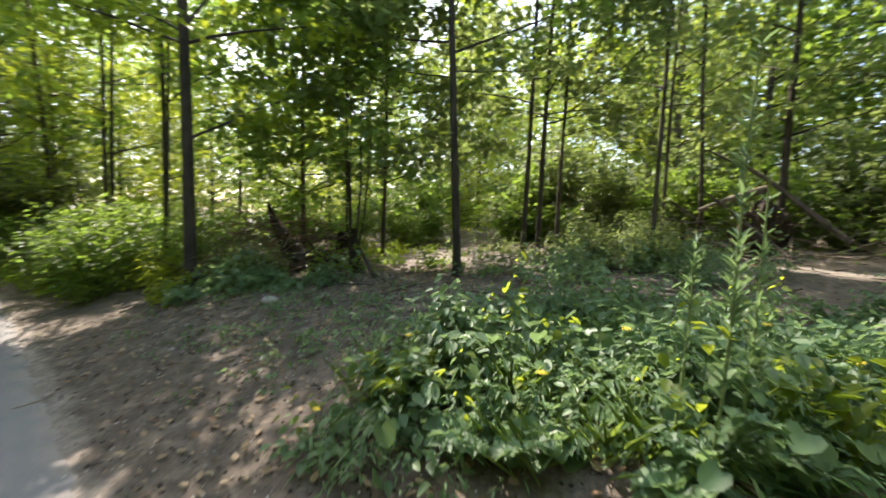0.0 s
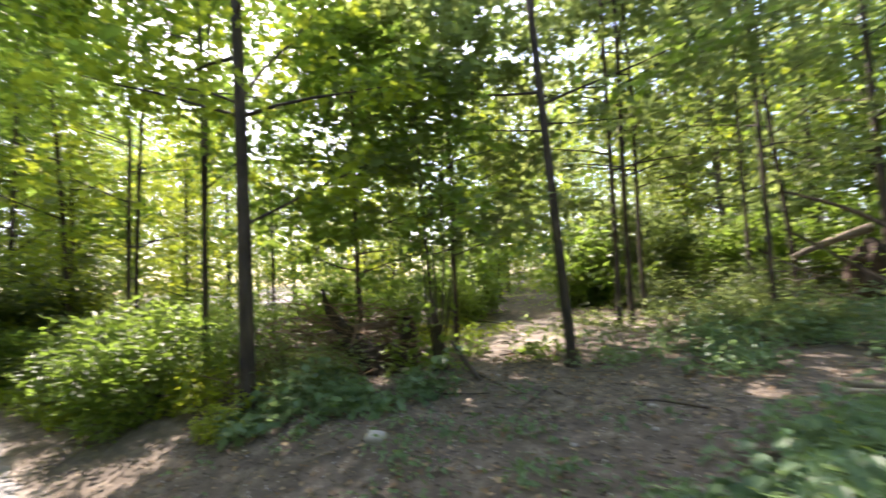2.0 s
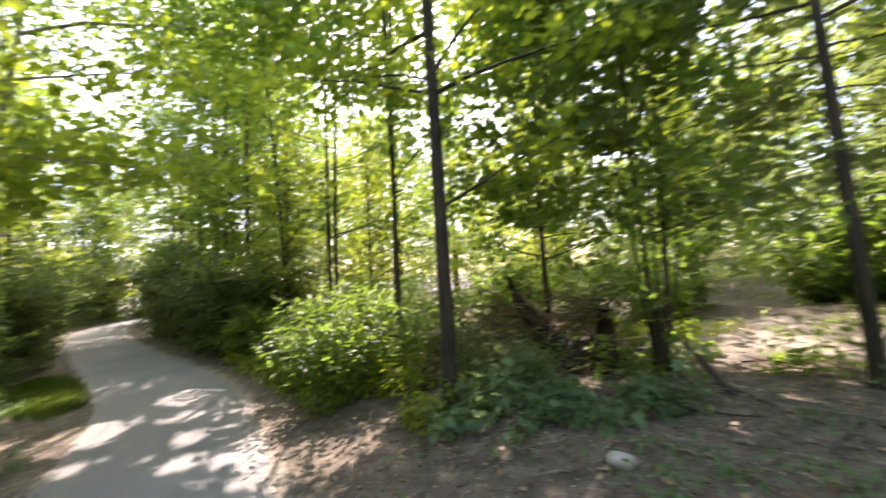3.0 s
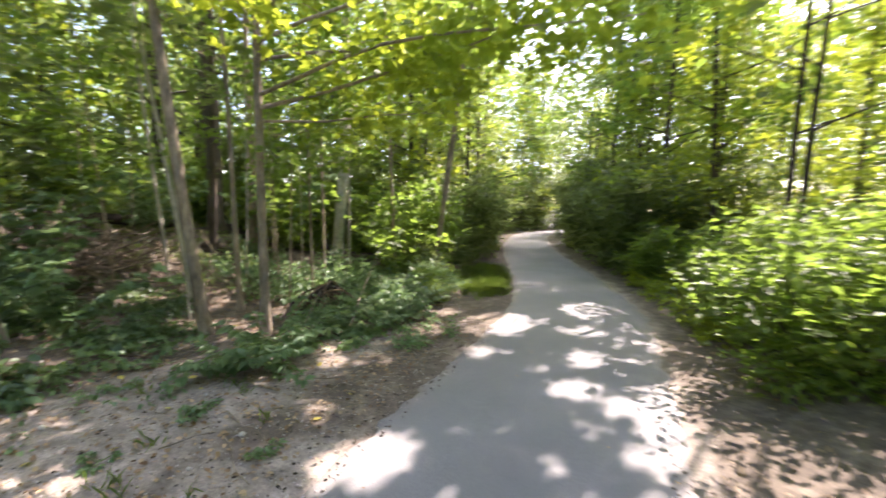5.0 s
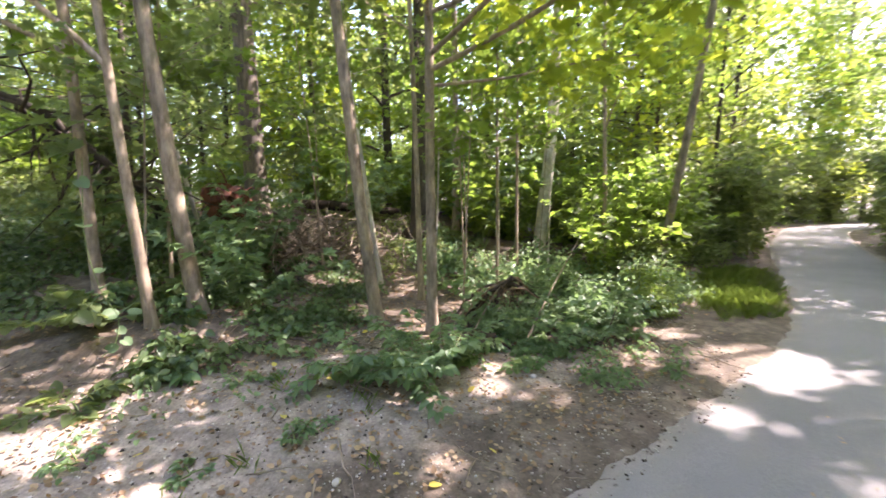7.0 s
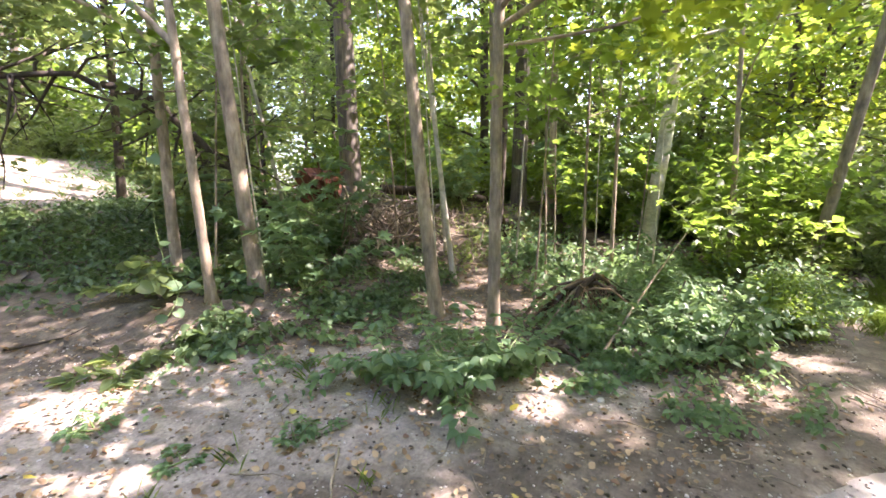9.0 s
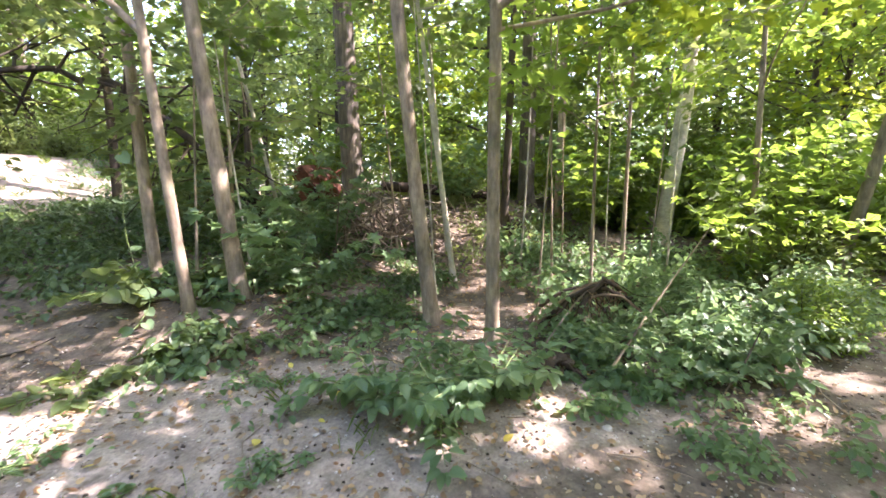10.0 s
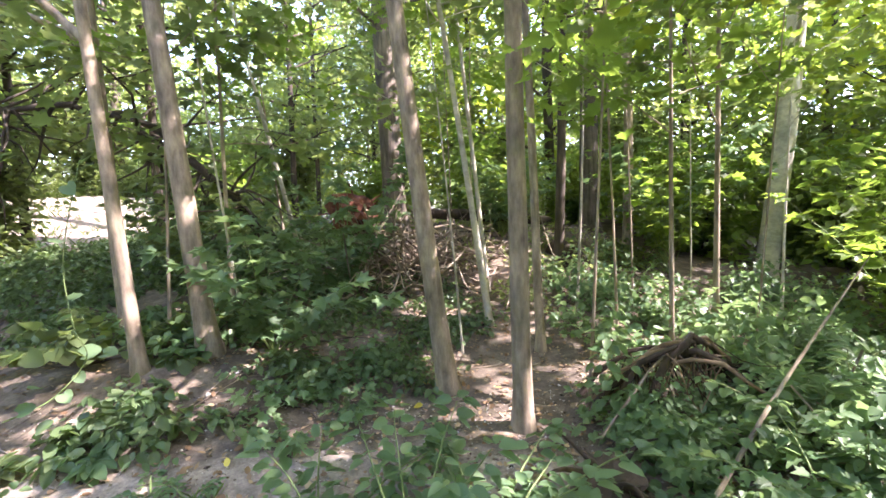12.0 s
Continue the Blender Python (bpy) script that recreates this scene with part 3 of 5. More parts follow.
YOUNG = "young smooth grey-brown trunk leaning slightly, in ground ivy"
tree("young_tree", -7.55, -0.85, 8.5, 0.055, (0.023, -0.02), YOUNG, BARK_GREY, LEAF_DARK, 61, 3.0, 2.0, 10, 3, 22, 0.12, "maple", 0.5, extra=[(2.3, (0.5, -0.9, 0.8), 1.9, 0.028, 5)])
tree("young_tree", -7.42, -0.12, 8.0, 0.047, (0.05, -0.05), YOUNG, BARK_GREY, LEAF_DARK, 62, 3.2, 1.9, 10, 3, 22, 0.12, "maple", 0.5, extra=[(2.2, (0.7, -0.6, 1.0), 1.9, 0.03, 4)])
tree("young_tree", -7.84, -0.03, 9.5, 0.078, (0.05, -0.075), "stout grey-brown trunk leaning, with ivy round its foot", BARK_GREY, LEAF_MAPLE, 63, 3.4, 2.2, 9, 3, 22, 0.12, "maple", 0.5)
tree("young_tree", -8.92, 1.40, 9.5, 0.076, (0.047, -0.10), "stout grey-brown trunk leaning strongly, bare below", BARK_GREY, LEAF_MAPLE, 64, 3.6, 2.3, 11, 3, 22, 0.12, "maple", 0.5)
tree("young_tree", -10.1, 1.6, 8.0, 0.045, (0.017, -0.04), "thin upright grey stem close behind a stouter one", BARK_GREY, LEAF_MAPLE, 65, 3.4, 1.7, 7, 3, 22, 0.12, "maple", 0.5)
tree("young_tree", -8.78, 2.1, 9.0, 0.062, (0.0, 0.0), "upright brown trunk forking above head height beside the path", BARK_GREY, LEAF_LIME, 66, 3.4, 2.2, 10, 3, 24, 0.13, "maple", 0.5,
     extra=[(2.75, (0.35, 0.9, 0.24), 3.6, 0.028, 17), (2.9, (0.75, 0.66, 0.22), 4.2, 0.026, 17), (2.6, (-0.35, 1.0, 0.12), 3.0, 0.018, 14), (3.2, (0.95, 0.15, 0.2), 3.0, 0.02, 8), (3.5, (0.6, 0.8, 0.25), 4.6, 0.026, 18), (3.3, (0.1, 0.98, 0.16), 4.0, 0.024, 16)])
tree("sapling_tree", -10.3, 0.92, 6.5, 0.040, (0.057, -0.12), "thin pale leaning stem in the undergrowth", BARK_PALE, LEAF_DARK, 67, 3.0, 1.4, 10, 3, 20, 0.12, "maple", 0.45)
tree("forest_tree", -14.9, 1.15, 10, 0.10, (0, -0.01), "grey trunk with pale blotches deep in the wood", BARK_GREY, LEAF_MAPLE, 68, 3.2, 2.2, 16, 4, 20, 0.15)
tree("pale_tree", -15.0, 3.22, 11, 0.16, (0.0, 0.046), "pale smooth-barked trunk standing in green undergrowth", BARK_PALE, LEAF_MAPLE, 69, 3.4, 2.6, 12, 4, 22, 0.15)
tree("old_tree", -15.8, 0.1, 14, 0.22, (0, -0.01), "broad dark furrowed trunk of an old tree", BARK_OLD, LEAF_DARK, 70, 4.0, 3.0, 20, 4, 22, 0.17, "oval", 0.6)
tree("old_tree", -13.2, -3.3, 14, 0.27, (0.02, -0.02), "broad pale grey furrowed trunk with a rotten foot", BARK_OLD, LEAF_DARK, 71, 4.2, 3.0, 20, 4, 22, 0.17, "oval", 0.6)
tree("sapling_tree", -11.6, 2.86, 5.5, 0.032, (0, -0.02), "thin upright sapling stem in the undergrowth", BARK_GREY, LEAF_MAPLE, 72, 2.0, 1.3, 12, 3, 22, 0.12, "maple", 0.42)
tree("sapling_tree", -10.4, 2.65, 4.0, 0.023, (0, -0.014), "thin upright sapling stem in the undergrowth", BARK_GREY, LEAF_MAPLE, 73, 1.7, 0.9, 8, 3, 20, 0.12, "maple", 0.4)
tree("forest_tree", -12.76, 0.67, 9.5, 0.08, (-0.01, 0.02), "dark slim trunk behind thinner stems", BARK_DARK, LEAF_DARK, 74, 3.2, 2.0, 14, 4, 20, 0.14)
tree("forest_tree", -12.8, 4.45, 8.5, 0.045, (0, -0.04), "slim grey stem near the path's bend", BARK_GREY, LEAF_MAPLE, 75, 2.6, 2.6, 9, 5, 22, 0.14, "maple", 0.55, toward=0.7)
# Added shade caster: its crown and long boughs keep sun off the sandy verge.
tree("forest_tree", -12.7, 5.35, 13, 0.075, (0.06, 0.11), "tall slim tree added at the path's bend, its high crown shading the sandy earth", BARK_GREY, LEAF_MAPLE, 79, 6.3, 3.0, 15, 4, 24, 0.17, "oval", 0.6,
     extra=[(7.0, (0.95, 0.2, 0.12), 5.0, 0.045, 12), (7.8, (0.9, 0.45, 0.15), 5.2, 0.045, 12)])
tree("sapling_tree", -9.74, -1.63, 5.5, 0.034, (0.157, -0.107), "thin pale stem leaning over ivy", BARK_PALE, LEAF_DARK, 76, 2.6, 1.2, 8, 3, 20, 0.12, "maple", 0.42)
tree("sapling_tree", -8.45, -0.95, 4.0, 0.024, (-0.01, 0), "thin grey stem beside a stouter trunk", BARK_GREY, LEAF_DARK, 77, 1.3, 0.9, 9, 3, 20, 0.12, "maple", 0.4)
tree("sapling_tree", -11.15, 0.36, 6.0, 0.033, (0.045, -0.069), "thin pale sapling stem", BARK_PALE, LEAF_DARK, 78, 3.0, 1.2, 8, 3, 20, 0.12, "maple", 0.42)

# thin bare stems standing between the trunks
for i, (x, y, h, lx, ly) in enumerate([(-9.6, 1.05, 4.2, 0.04, -0.05), (-9.25, 2.35, 3.4, -0.02, 0.03), (-10.8, 2.1, 4.4, 0.03, -0.03), (-11.3, 1.5, 3.8, -0.03, 0.02), (-10.9, 3.2, 3.6, 0.02, 0.04), (-12.2, 1.9, 4.6, 0.02, -0.04), (-12.4, 3.4, 4.2, -0.02, 0.0),
                                        (-10.6, -0.2, 4.0, 0.06, -0.05), (-11.9, -0.4, 4.4, -0.02, 0.03), (-8.35, -0.55, 3.2, 0.09, -0.02), (-7.75, -0.55, 2.6, -0.06, 0.05), (-9.9, -2.3, 3.8, 0.05, -0.08), (-13.4, 2.4, 4.8, 0.01, -0.02), (-13.0, -1.6, 4.4, 0.04, 0.02)]):
    tree("sapling_tree", x, y, h, 0.011 + 0.0025 * (i % 4), (lx, ly), "thin bare sapling stem standing among the young trunks", BARK_GREY if i % 3 else BARK_PALE, LEAF_MAPLE if i % 2 else LEAF_DARK, 860 + i, 2.0, 0.8, 3, 3, 14, 0.11, "maple", 0.36)


# ---------------------------------------------------------------- shrubs
SH = [shrub("shrub", 200 + i, 200, h, s, lab, leaf, 90 + i, st, 26, sz, shp) for i, (h, s, lab, leaf, st, sz, shp) in enumerate([
    (1.3, 1.0, "leafy sunlit green shrub at the wood's edge", LEAF_MAPLE, 9, 0.09, "oval"),
    (1.0, 1.1, "low dark green shrub in the shade", LEAF_DARK, 9, 0.08, "oval"),
    (2.2, 1.2, "tall dark green bush leaning over the path", LEAF_DARK, 12, 0.13, "oval"),
    (0.6, 0.9, "low green herbs with broad leaves", LEAF_HERB, 8, 0.075, "egg"),
    (1.7, 1.1, "young maple thicket with spreading leaves", LEAF_MAPLE, 10, 0.14, "oval")])]


def put(proto, x, y, rz, s=1.0):
    m = Matrix.Translation((x, y, floor_z(x, y))) @ Matrix.Rotation(rz, 4, "Z") @ Matrix.Scale(s, 4)
    return copy_thing(proto, m)


PLACED = [(0, -5.6, 6.7, 1.0), (0, -6.5, 7.6, 1.1), (0, -5.3, 7.6, 1.0), (0, -7.6, 8.6, 1.0), (0, -4.2, 7.6, 0.9), (4, -10.2, 9.7, 0.75), (2, -11.8, 10.4, 1.0), (2, -13.2, 11.0, 1.2), (2, -12.3, 11.8, 1.3), (2, -15.5, 12.3, 1.4), (2, -18.5, 13.5, 1.4),
          (2, -10.8, 11.6, 1.2), (0, -8.6, 9.6, 0.9), (1, -3.4, 6.7, 0.7), (3, -2.5, 5.7, 0.5), (1, -2.9, 6.4, 0.6), (1, 2.6, 7.2, 0.8), (1, 3.6, 6.8, 0.7), (1, 4.5, 9.2, 1.0), (4, 7.0, 12.4, 1.3), (4, 9.5, 12.0, 1.4), (2, 3.6, 13.2, 1.4), (2, 8.2, 14.0, 1.5), (2, 11.5, 11.5, 1.5), (2, 12.5, 8.0, 1.5), (2, 12.5, 5.0, 1.4), (1, 10.6, 6.4, 1.3), (2, 10.5, 8.6, 1.2), (0, -1.0, 10.6, 1.0),
          (0, -2.4, 11.2, 1.1), (4, -3.8, 10.4, 1.0), (4, -0.6, 12.4, 1.2), (4, 2.4, 12.6, 1.3), (1, 3.4, 10.8, 0.8), (2, 5.2, 13.5, 1.2), (0, -6.2, 9.6, 1.1), (0, -7.3, 10.8, 1.2),
          (2, -16.0, 7.6, 1.1), (2, -18.5, 9.0, 1.3), (1, -14.8, 6.6, 1.0), (4, -13.6, 5.2, 1.2), (4, -15.5, 5.0, 1.4), (2, -17.2, 6.0, 1.3), (4, -16.8, 2.2, 1.4), (1, -12.2, 4.9, 0.9), (3, -11.2, 5.0, 0.8), (0, -10.0, 4.6, 0.45), (3, -9.4, 3.9, 0.5),
          (4, -16.8, -0.6, 1.1), (4, -17.6, 1.2, 1.3), (4, -14.0, -4.6, 1.0), (1, -10.5, -4.6, 1.0), (1, -14.2, -1.0, 1.1), (4, -15.4, -2.4, 1.3), (2, -17.5, -4.0, 1.5), (2, -19.0, 0.6, 1.5), (2, -20.0, 3.6, 1.5), (4, -17.8, 4.2, 1.4), (2, -29.5, 14.6, 1.8), (2, -31.5, 16.8, 1.9), (2, -33.4, 19.6, 2.0), (2, -34.0, 24.0, 2.0), (2, -27.5, 19.5, 1.6), (0, -7.0, 7.9, 0.9), (0, -8.0, 8.9, 0.8), (2, -6.0, -17.6, 2.0), (4, -8.4, -18.2, 2.2), (2, -11.0, -18.0, 2.0), (4, -13.6, -17.4, 2.2), (2, -16.0, -15.6, 2.0), (4, -3.6, -16.0, 2.0), (2, -15.8, -11.5, 1.6), (2, -4.6, -12.4, 1.8),
          (1, -12.2, -9.0, 1.3), (4, -13.0, -10.5, 1.2), (1, -11.8, -7.6, 0.9), (2, -12.8, -12.2, 1.3), (1, -6.6, -8.8, 1.0), (1, -11.6, -14.2, 1.4), (1, -9.2, -16.0, 1.3)]
for i, (k, x, y, s) in enumerate(PLACED):
    put(SH[k], x, y, i * 1.7, s)

# ---------------------------------------------------------------- the wood all round
rng = np.random.default_rng(77)
FAR = [tree("forest_tree", 220 + 8 * i, 200, h, r, (0.01, -0.01), lab, bark, leaf, 120 + i, z0, sp, 28, 5, 24, sz, "oval", 0.85, group="far trees of the wood", joined=True) for i, (h, r, lab, bark, leaf, z0, sp, sz) in enumerate([
    (13, 0.14, "tall forest tree with a dense green crown", BARK_DARK, LEAF_MAPLE, 1.6, 3.2, 0.28),
    (11, 0.10, "tall forest tree with a light green crown", BARK_DARK, LEAF_LIME, 1.2, 2.8, 0.26),
    (15, 0.18, "tall forest tree with a dark green crown", BARK_OLD, LEAF_DARK, 2.0, 3.4, 0.28)])]


spots = []
tries = 0
while len(spots) < 190 and tries < 12000:
    tries += 1
    a, q = rng.uniform(0, 2 * pi), rng.uniform(0, 1)
    x, y = -5 + (12 + 40 * q ** 1.2) * cos(a), 3.5 + (9 + 38 * q ** 1.2) * sin(a)
    d = float(off_path(np.array([x]), np.array([y]))[0])
    if abs(d) < 2.8 or clearing(x, y) or any((x - u) ** 2 + (y - w) ** 2 < 6.5 for u, w in spots):
        continue
    if -18 < x < -5.5 and -8 < y < 6 or -6 < x < 13 and 4 < y < 13.5:
        continue
    if y > 9 and -13 < x < 3 and rng.uniform() < 0.4:
        continue
    spots.append((x, y))
for i, (x, y) in enumerate(spots):
    glade_side = -16 < x < 1 and 8 < y < 20
    put(FAR[1 if glade_side else i % 3], x, y, rng.uniform(0, 6.28), rng.uniform(0.8, 1.25) * (0.6 if glade_side else 1.0))
for i in range(80):
    x, y = spots[i]
    dx, dy = rng.normal(0, 1.5, 2)
    d = float(off_path(np.array([x + dx]), np.array([y + dy]))[0])
    if abs(d) > 2.4 and not clearing(x + dx, y + dy):
        put(SH[(2, 4, 1)[i % 3]], x + dx, y + dy, rng.uniform(0, 6.28), rng.uniform(1.0, 1.7))
for ob in SH + FAR:
    for o in (*ob.children_recursive, ob):
        bpy.data.objects.remove(o)


def foliage_mass(name, label, count, near, far, low, high, radius, per, size, leaf, seed, keep=2.6, part_of="all round"):
    """Clumps of leaves all round, too many to count."""
    rng = np.random.default_rng(seed)
    a = rng.uniform(0, 2 * pi, count * 3)
    q = near + (far - near) * rng.uniform(0, 1, count * 3) ** 0.8
    x, y = -5 + q * np.cos(a), 3.5 + q * np.sin(a)
    d = off_path(x, y)
    ok = (np.abs(d) > keep) & ~clearing(x, y) & ~((x > -4) & (x < 6) & (y > 4) & (y < 12.5)) & ~((x > -16) & (y > -4) & (y < 6) & (x < -6))
    ok &= (y < 8) | (x > 3) | (x < -15) | (high < 4) | (rng.uniform(0, 1, len(y)) < 0.4) | (part_of == "north")
    ok &= {"all round": y < 999, "north": (y > 13.5) & (x > -20) & (x < 9), "south": y < -6, "west": (x < -15) & (y > 2)}[part_of]
    x, y, q = x[ok][:count], y[ok][:count], q[ok][:count]
    z = lie(x, y) + low + (high - low) * rng.uniform(0, 1, len(x))
    c = np.stack([x, y, z], 1)
    k = np.repeat(np.arange(len(c)), per)
    rr = radius * rng.uniform(0.6, 1.4, len(c))[k]
    p = c[k] + rng.normal(0, 0.5, (len(k), 3)) * rr[:, None] * np.array([1, 1, 0.55])
    p[:, 2] = np.maximum(p[:, 2], 0.05 + lie(p[:, 0], p[:, 1]))
    up = np.concatenate([rng.normal(0, 0.6, (len(k), 2)), np.ones((len(k), 1))], 1)
    b = Builder()
    b.leaves(p, up, size * rng.uniform(0.6, 1.3, len(k)) * np.clip(q[k] / 25, 0.7, 1.4), rng)
    return tagged(new(name, b.mesh(name, leaf)), label, "foliage", kind="stuff")


foliage_mass("undergrowth", "dense dark green undergrowth filling the wood between the trunks", 560, 13, 46, 0.1, 2.6, 1.5, 80, 0.21, LEAF_DARK, 301)
foliage_mass("undergrowth", "light green sunlit undergrowth between the trunks", 380, 12, 40, 0.2, 4.5, 1.4, 72, 0.20, LEAF_MAPLE, 302)
foliage_mass("undergrowth", "low sunlit undergrowth on the floor of the wood", 520, 8.5, 26, 0.05, 1.1, 1.0, 50, 0.15, LEAF_MAPLE, 305)
foliage_mass("canopy", "leaf canopy of the wood seen from below", 640, 15, 46, 4.0, 14.0, 2.0, 84, 0.30, LEAF_MAPLE, 303, 0.5)
foliage_mass("canopy", "dark leaf layers between the trunks of the wood", 260, 11, 26, 2.2, 9.0, 1.4, 70, 0.19, LEAF_DARK, 306, 1.5)
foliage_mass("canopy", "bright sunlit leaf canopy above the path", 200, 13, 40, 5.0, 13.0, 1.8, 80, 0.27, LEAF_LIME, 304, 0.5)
foliage_mass("canopy", "dark layered leaves of the wood beyond the ivy mound", 330, 12, 30, 2.2, 11.0, 1.5, 76, 0.21, LEAF_DARK, 307, 1.5, "south")
foliage_mass("canopy", "bright leaf layers of the wood along the path", 220, 13, 32, 3.0, 11.0, 1.6, 76, 0.21, LEAF_MAPLE, 308, 0.8, "west")


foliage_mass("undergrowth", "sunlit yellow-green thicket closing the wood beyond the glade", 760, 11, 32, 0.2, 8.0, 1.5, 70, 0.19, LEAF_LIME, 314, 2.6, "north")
foliage_mass("undergrowth", "dark green thicket closing the wood beyond the clearing", 760, 16, 40, 0.4, 10.0, 1.7, 76, 0.23, LEAF_DARK, 315, 2.6, "south")


def shade_roof(name, label, count, x0, x1, y0, y1, low, high, radius, per, size, leaf, seed, bare):
    """Upper leaf storey, mostly out of view, added to shade the floor, with uneven openings."""
    rng = np.random.default_rng(seed)
    x, y = rng.uniform(x0, x1, count), rng.uniform(y0, y1, count)
    wild = np.array([noise.noise((u * 0.42, w * 0.42, seed * 0.61)) for u, w in zip(x, y)])
    x, y = x[wild > bare], y[wild > bare]
    c = np.stack([x, y, lie(x, y) + rng.uniform(low, high, len(x))], 1)
    k = np.repeat(np.arange(len(c)), per)
    p = c[k] + rng.normal(0, 0.5, (len(k), 3)) * radius * np.array([1, 1, 0.4])
    up = np.concatenate([rng.normal(0, 0.5, (len(k), 2)), np.ones((len(k), 1))], 1)
    b = Builder()
    b.leaves(p, up, size * rng.uniform(0.6, 1.3, len(k)), rng)
    return tagged(new(name, b.mesh(name, leaf)), label, "foliage", kind="stuff")


# Leaf layers without trunks, added only for the shade they cast below.
shade_roof("canopy", "high green leaf roof added to shade the young trees", 420, -18, -6, -7, 7, 6.5, 11.0, 1.3, 70, 0.19, LEAF_DARK, 310, -0.05)
shade_roof("canopy", "high green leaf roof added to shade the ivy mound", 260, -18, -8, -8, 0, 8.0, 12.0, 1.3, 70, 0.19, LEAF_DARK, 316, -0.2)
shade_roof("canopy", "high green leaf roof added to shade the path", 430, -17, -6.5, 7, 15.5, 7.0, 11.5, 1.3, 70, 0.19, LEAF_MAPLE, 311, -0.22)
shade_roof("canopy", "thin high leaf roof added to shade the bank", 300, -6.5, 4, 7, 17, 7.0, 12.0, 1.3, 70, 0.19, LEAF_MAPLE, 313, 0.0)
shade_roof("canopy", "high green leaf roof added to shade the weedy bank", 240, 1, 12, 5, 16, 7.0, 12.0, 1.3, 70, 0.19, LEAF_DARK, 312, 0.02)


# ---------------------------------------------------------------- herbs and ground cover
def inside(n, cx, cy, rx, ry, rng, turn=0.0, edge=0.85):
    """Points strewn in an ellipse, thinning at its rim."""
    a = rng.uniform(0, 2 * pi, n)
    r = np.sqrt(rng.uniform(0, 1, n)) * (edge + (1 - edge) * 2 * rng.uniform(0, 1, n))
    u, w = rx * r * np.cos(a), ry * r * np.sin(a)
    return cx + u * cos(turn) - w * sin(turn), cy + u * sin(turn) + w * cos(turn)


def cover(name, label, x, y, height, leaves, size, shape, leaf, seed, lean=0.5, category="ground cover", gap=1.25, wide=0.10, clump=1.4, bare=-0.05):
    """Low plants: leaves set round short stems."""
    rng = np.random.default_rng(seed)
    d = off_path(x, y)
    wild = np.array([noise.noise((u * clump, w * clump, seed * 0.37)) for u, w in zip(x, y)])
    ok = (np.abs(d) > gap) & (wild > bare + 0.12 * rng.normal(0, 1, len(x)))
    x, y, wild = x[ok], y[ok], wild[ok]
    n = len(x)
    z = lie(x, y)
    h = height * np.clip(0.75 + 1.2 * wild, 0.45, 1.4) * (0.35 + 1.1 * rng.uniform(0, 1, n) ** 1.6)
    k = np.repeat(np.arange(n), leaves)
    f = rng.uniform(0.15, 1.0, len(k))
    a = rng.uniform(0, 2 * pi, len(k))
    out = wide * rng.uniform(0.3, 1.2, len(k)) * (1.2 - 0.6 * f)
    p = np.stack([x[k] + out * np.cos(a), y[k] + out * np.sin(a), z[k] + 0.02 + f * h[k]], 1)
    up = np.stack([np.cos(a) * lean, np.sin(a) * lean, np.ones(len(k))], 1) + rng.normal(0, 0.35, (len(k), 3))
    b = Builder()
    b.leaves(p, up, size * rng.uniform(0.55, 1.25, len(k)), rng, shape, np.stack([np.cos(a), np.sin(a), np.zeros(len(k))], 1))
    return tagged(new(name, b.mesh(name, leaf)), label, category, kind="stuff")


def grass(name, label, x, y, height, blades, leaf, seed, gap=1.12):
    rng = np.random.default_rng(seed)
    d = off_path(x, y)
    x, y = x[np.abs(d) > gap], y[np.abs(d) > gap]
    k = np.repeat(np.arange(len(x)), blades)
    a = rng.uniform(0, 2 * pi, len(k))
    p = np.stack([x[k] + 0.04 * rng.normal(0, 1, len(k)), y[k] + 0.04 * rng.normal(0, 1, len(k)), np.zeros(len(k))], 1)
    p[:, 2] = lie(p[:, 0], p[:, 1]) - 0.01
    side = np.stack([np.cos(a), np.sin(a), 0.25 * np.ones(len(k))], 1)
    b = Builder()
    b.leaves(p, side, height * rng.uniform(0.5, 1.2, len(k)), rng, "blade", np.stack([0.3 * rng.normal(0, 1, len(k)), 0.3 * rng.normal(0, 1, len(k)), 1.3 * np.ones(len(k))], 1), 0.6)
    return tagged(new(name, b.mesh(name, leaf)), label, "grass", kind="stuff")


R = np.random.default_rng(400)
# weeds on the bank where the walk begins
x, y = inside(2400, 2.5, 2.75, 2.7, 1.35, R, -0.1)
cover("weed_patch", "lush green weeds and nettles on the sunny bank", x, y, 0.30, 10, 0.072, "egg", LEAF_HERB, 401, clump=2.2, bare=-0.2)
x, y = inside(380, 1.9, 2.4, 2.4, 1.1, R)
cover("weed_patch", "broad pale green burdock leaves among weeds", x, y, 0.27, 4, 0.095, "round", LEAF_HERB, 402, 0.8)
x, y = inside(420, 0.9, 2.4, 1.6, 1.0, R)
cover("weed_patch", "narrow-leaved green weeds on the bank", x, y, 0.42, 16, 0.06, "lance", LEAF_HERB, 403, 0.4, clump=2.0)
x, y = inside(110, 1.2, 2.5, 1.6, 0.9, R)
grass("grass_tufts", "tall green grass among the weeds", x, y, 0.28, 12, GRASS, 404)
x, y = inside(260, -0.1, 2.2, 0.7, 0.5, R)
cover("weed_patch", "thin green weeds and seedlings fringing the bank", x, y, 0.2, 8, 0.062, "egg", LEAF_HERB, 428, clump=2.6, bare=-0.05)
x, y = inside(110, 1.6, 2.5, 2.2, 1.2, R)
cover("weed_patch", "yellow-green young nettles among darker weeds", x, y, 0.45, 12, 0.055, "egg", LEAF_LIME, 425, clump=2.6, bare=0.1)
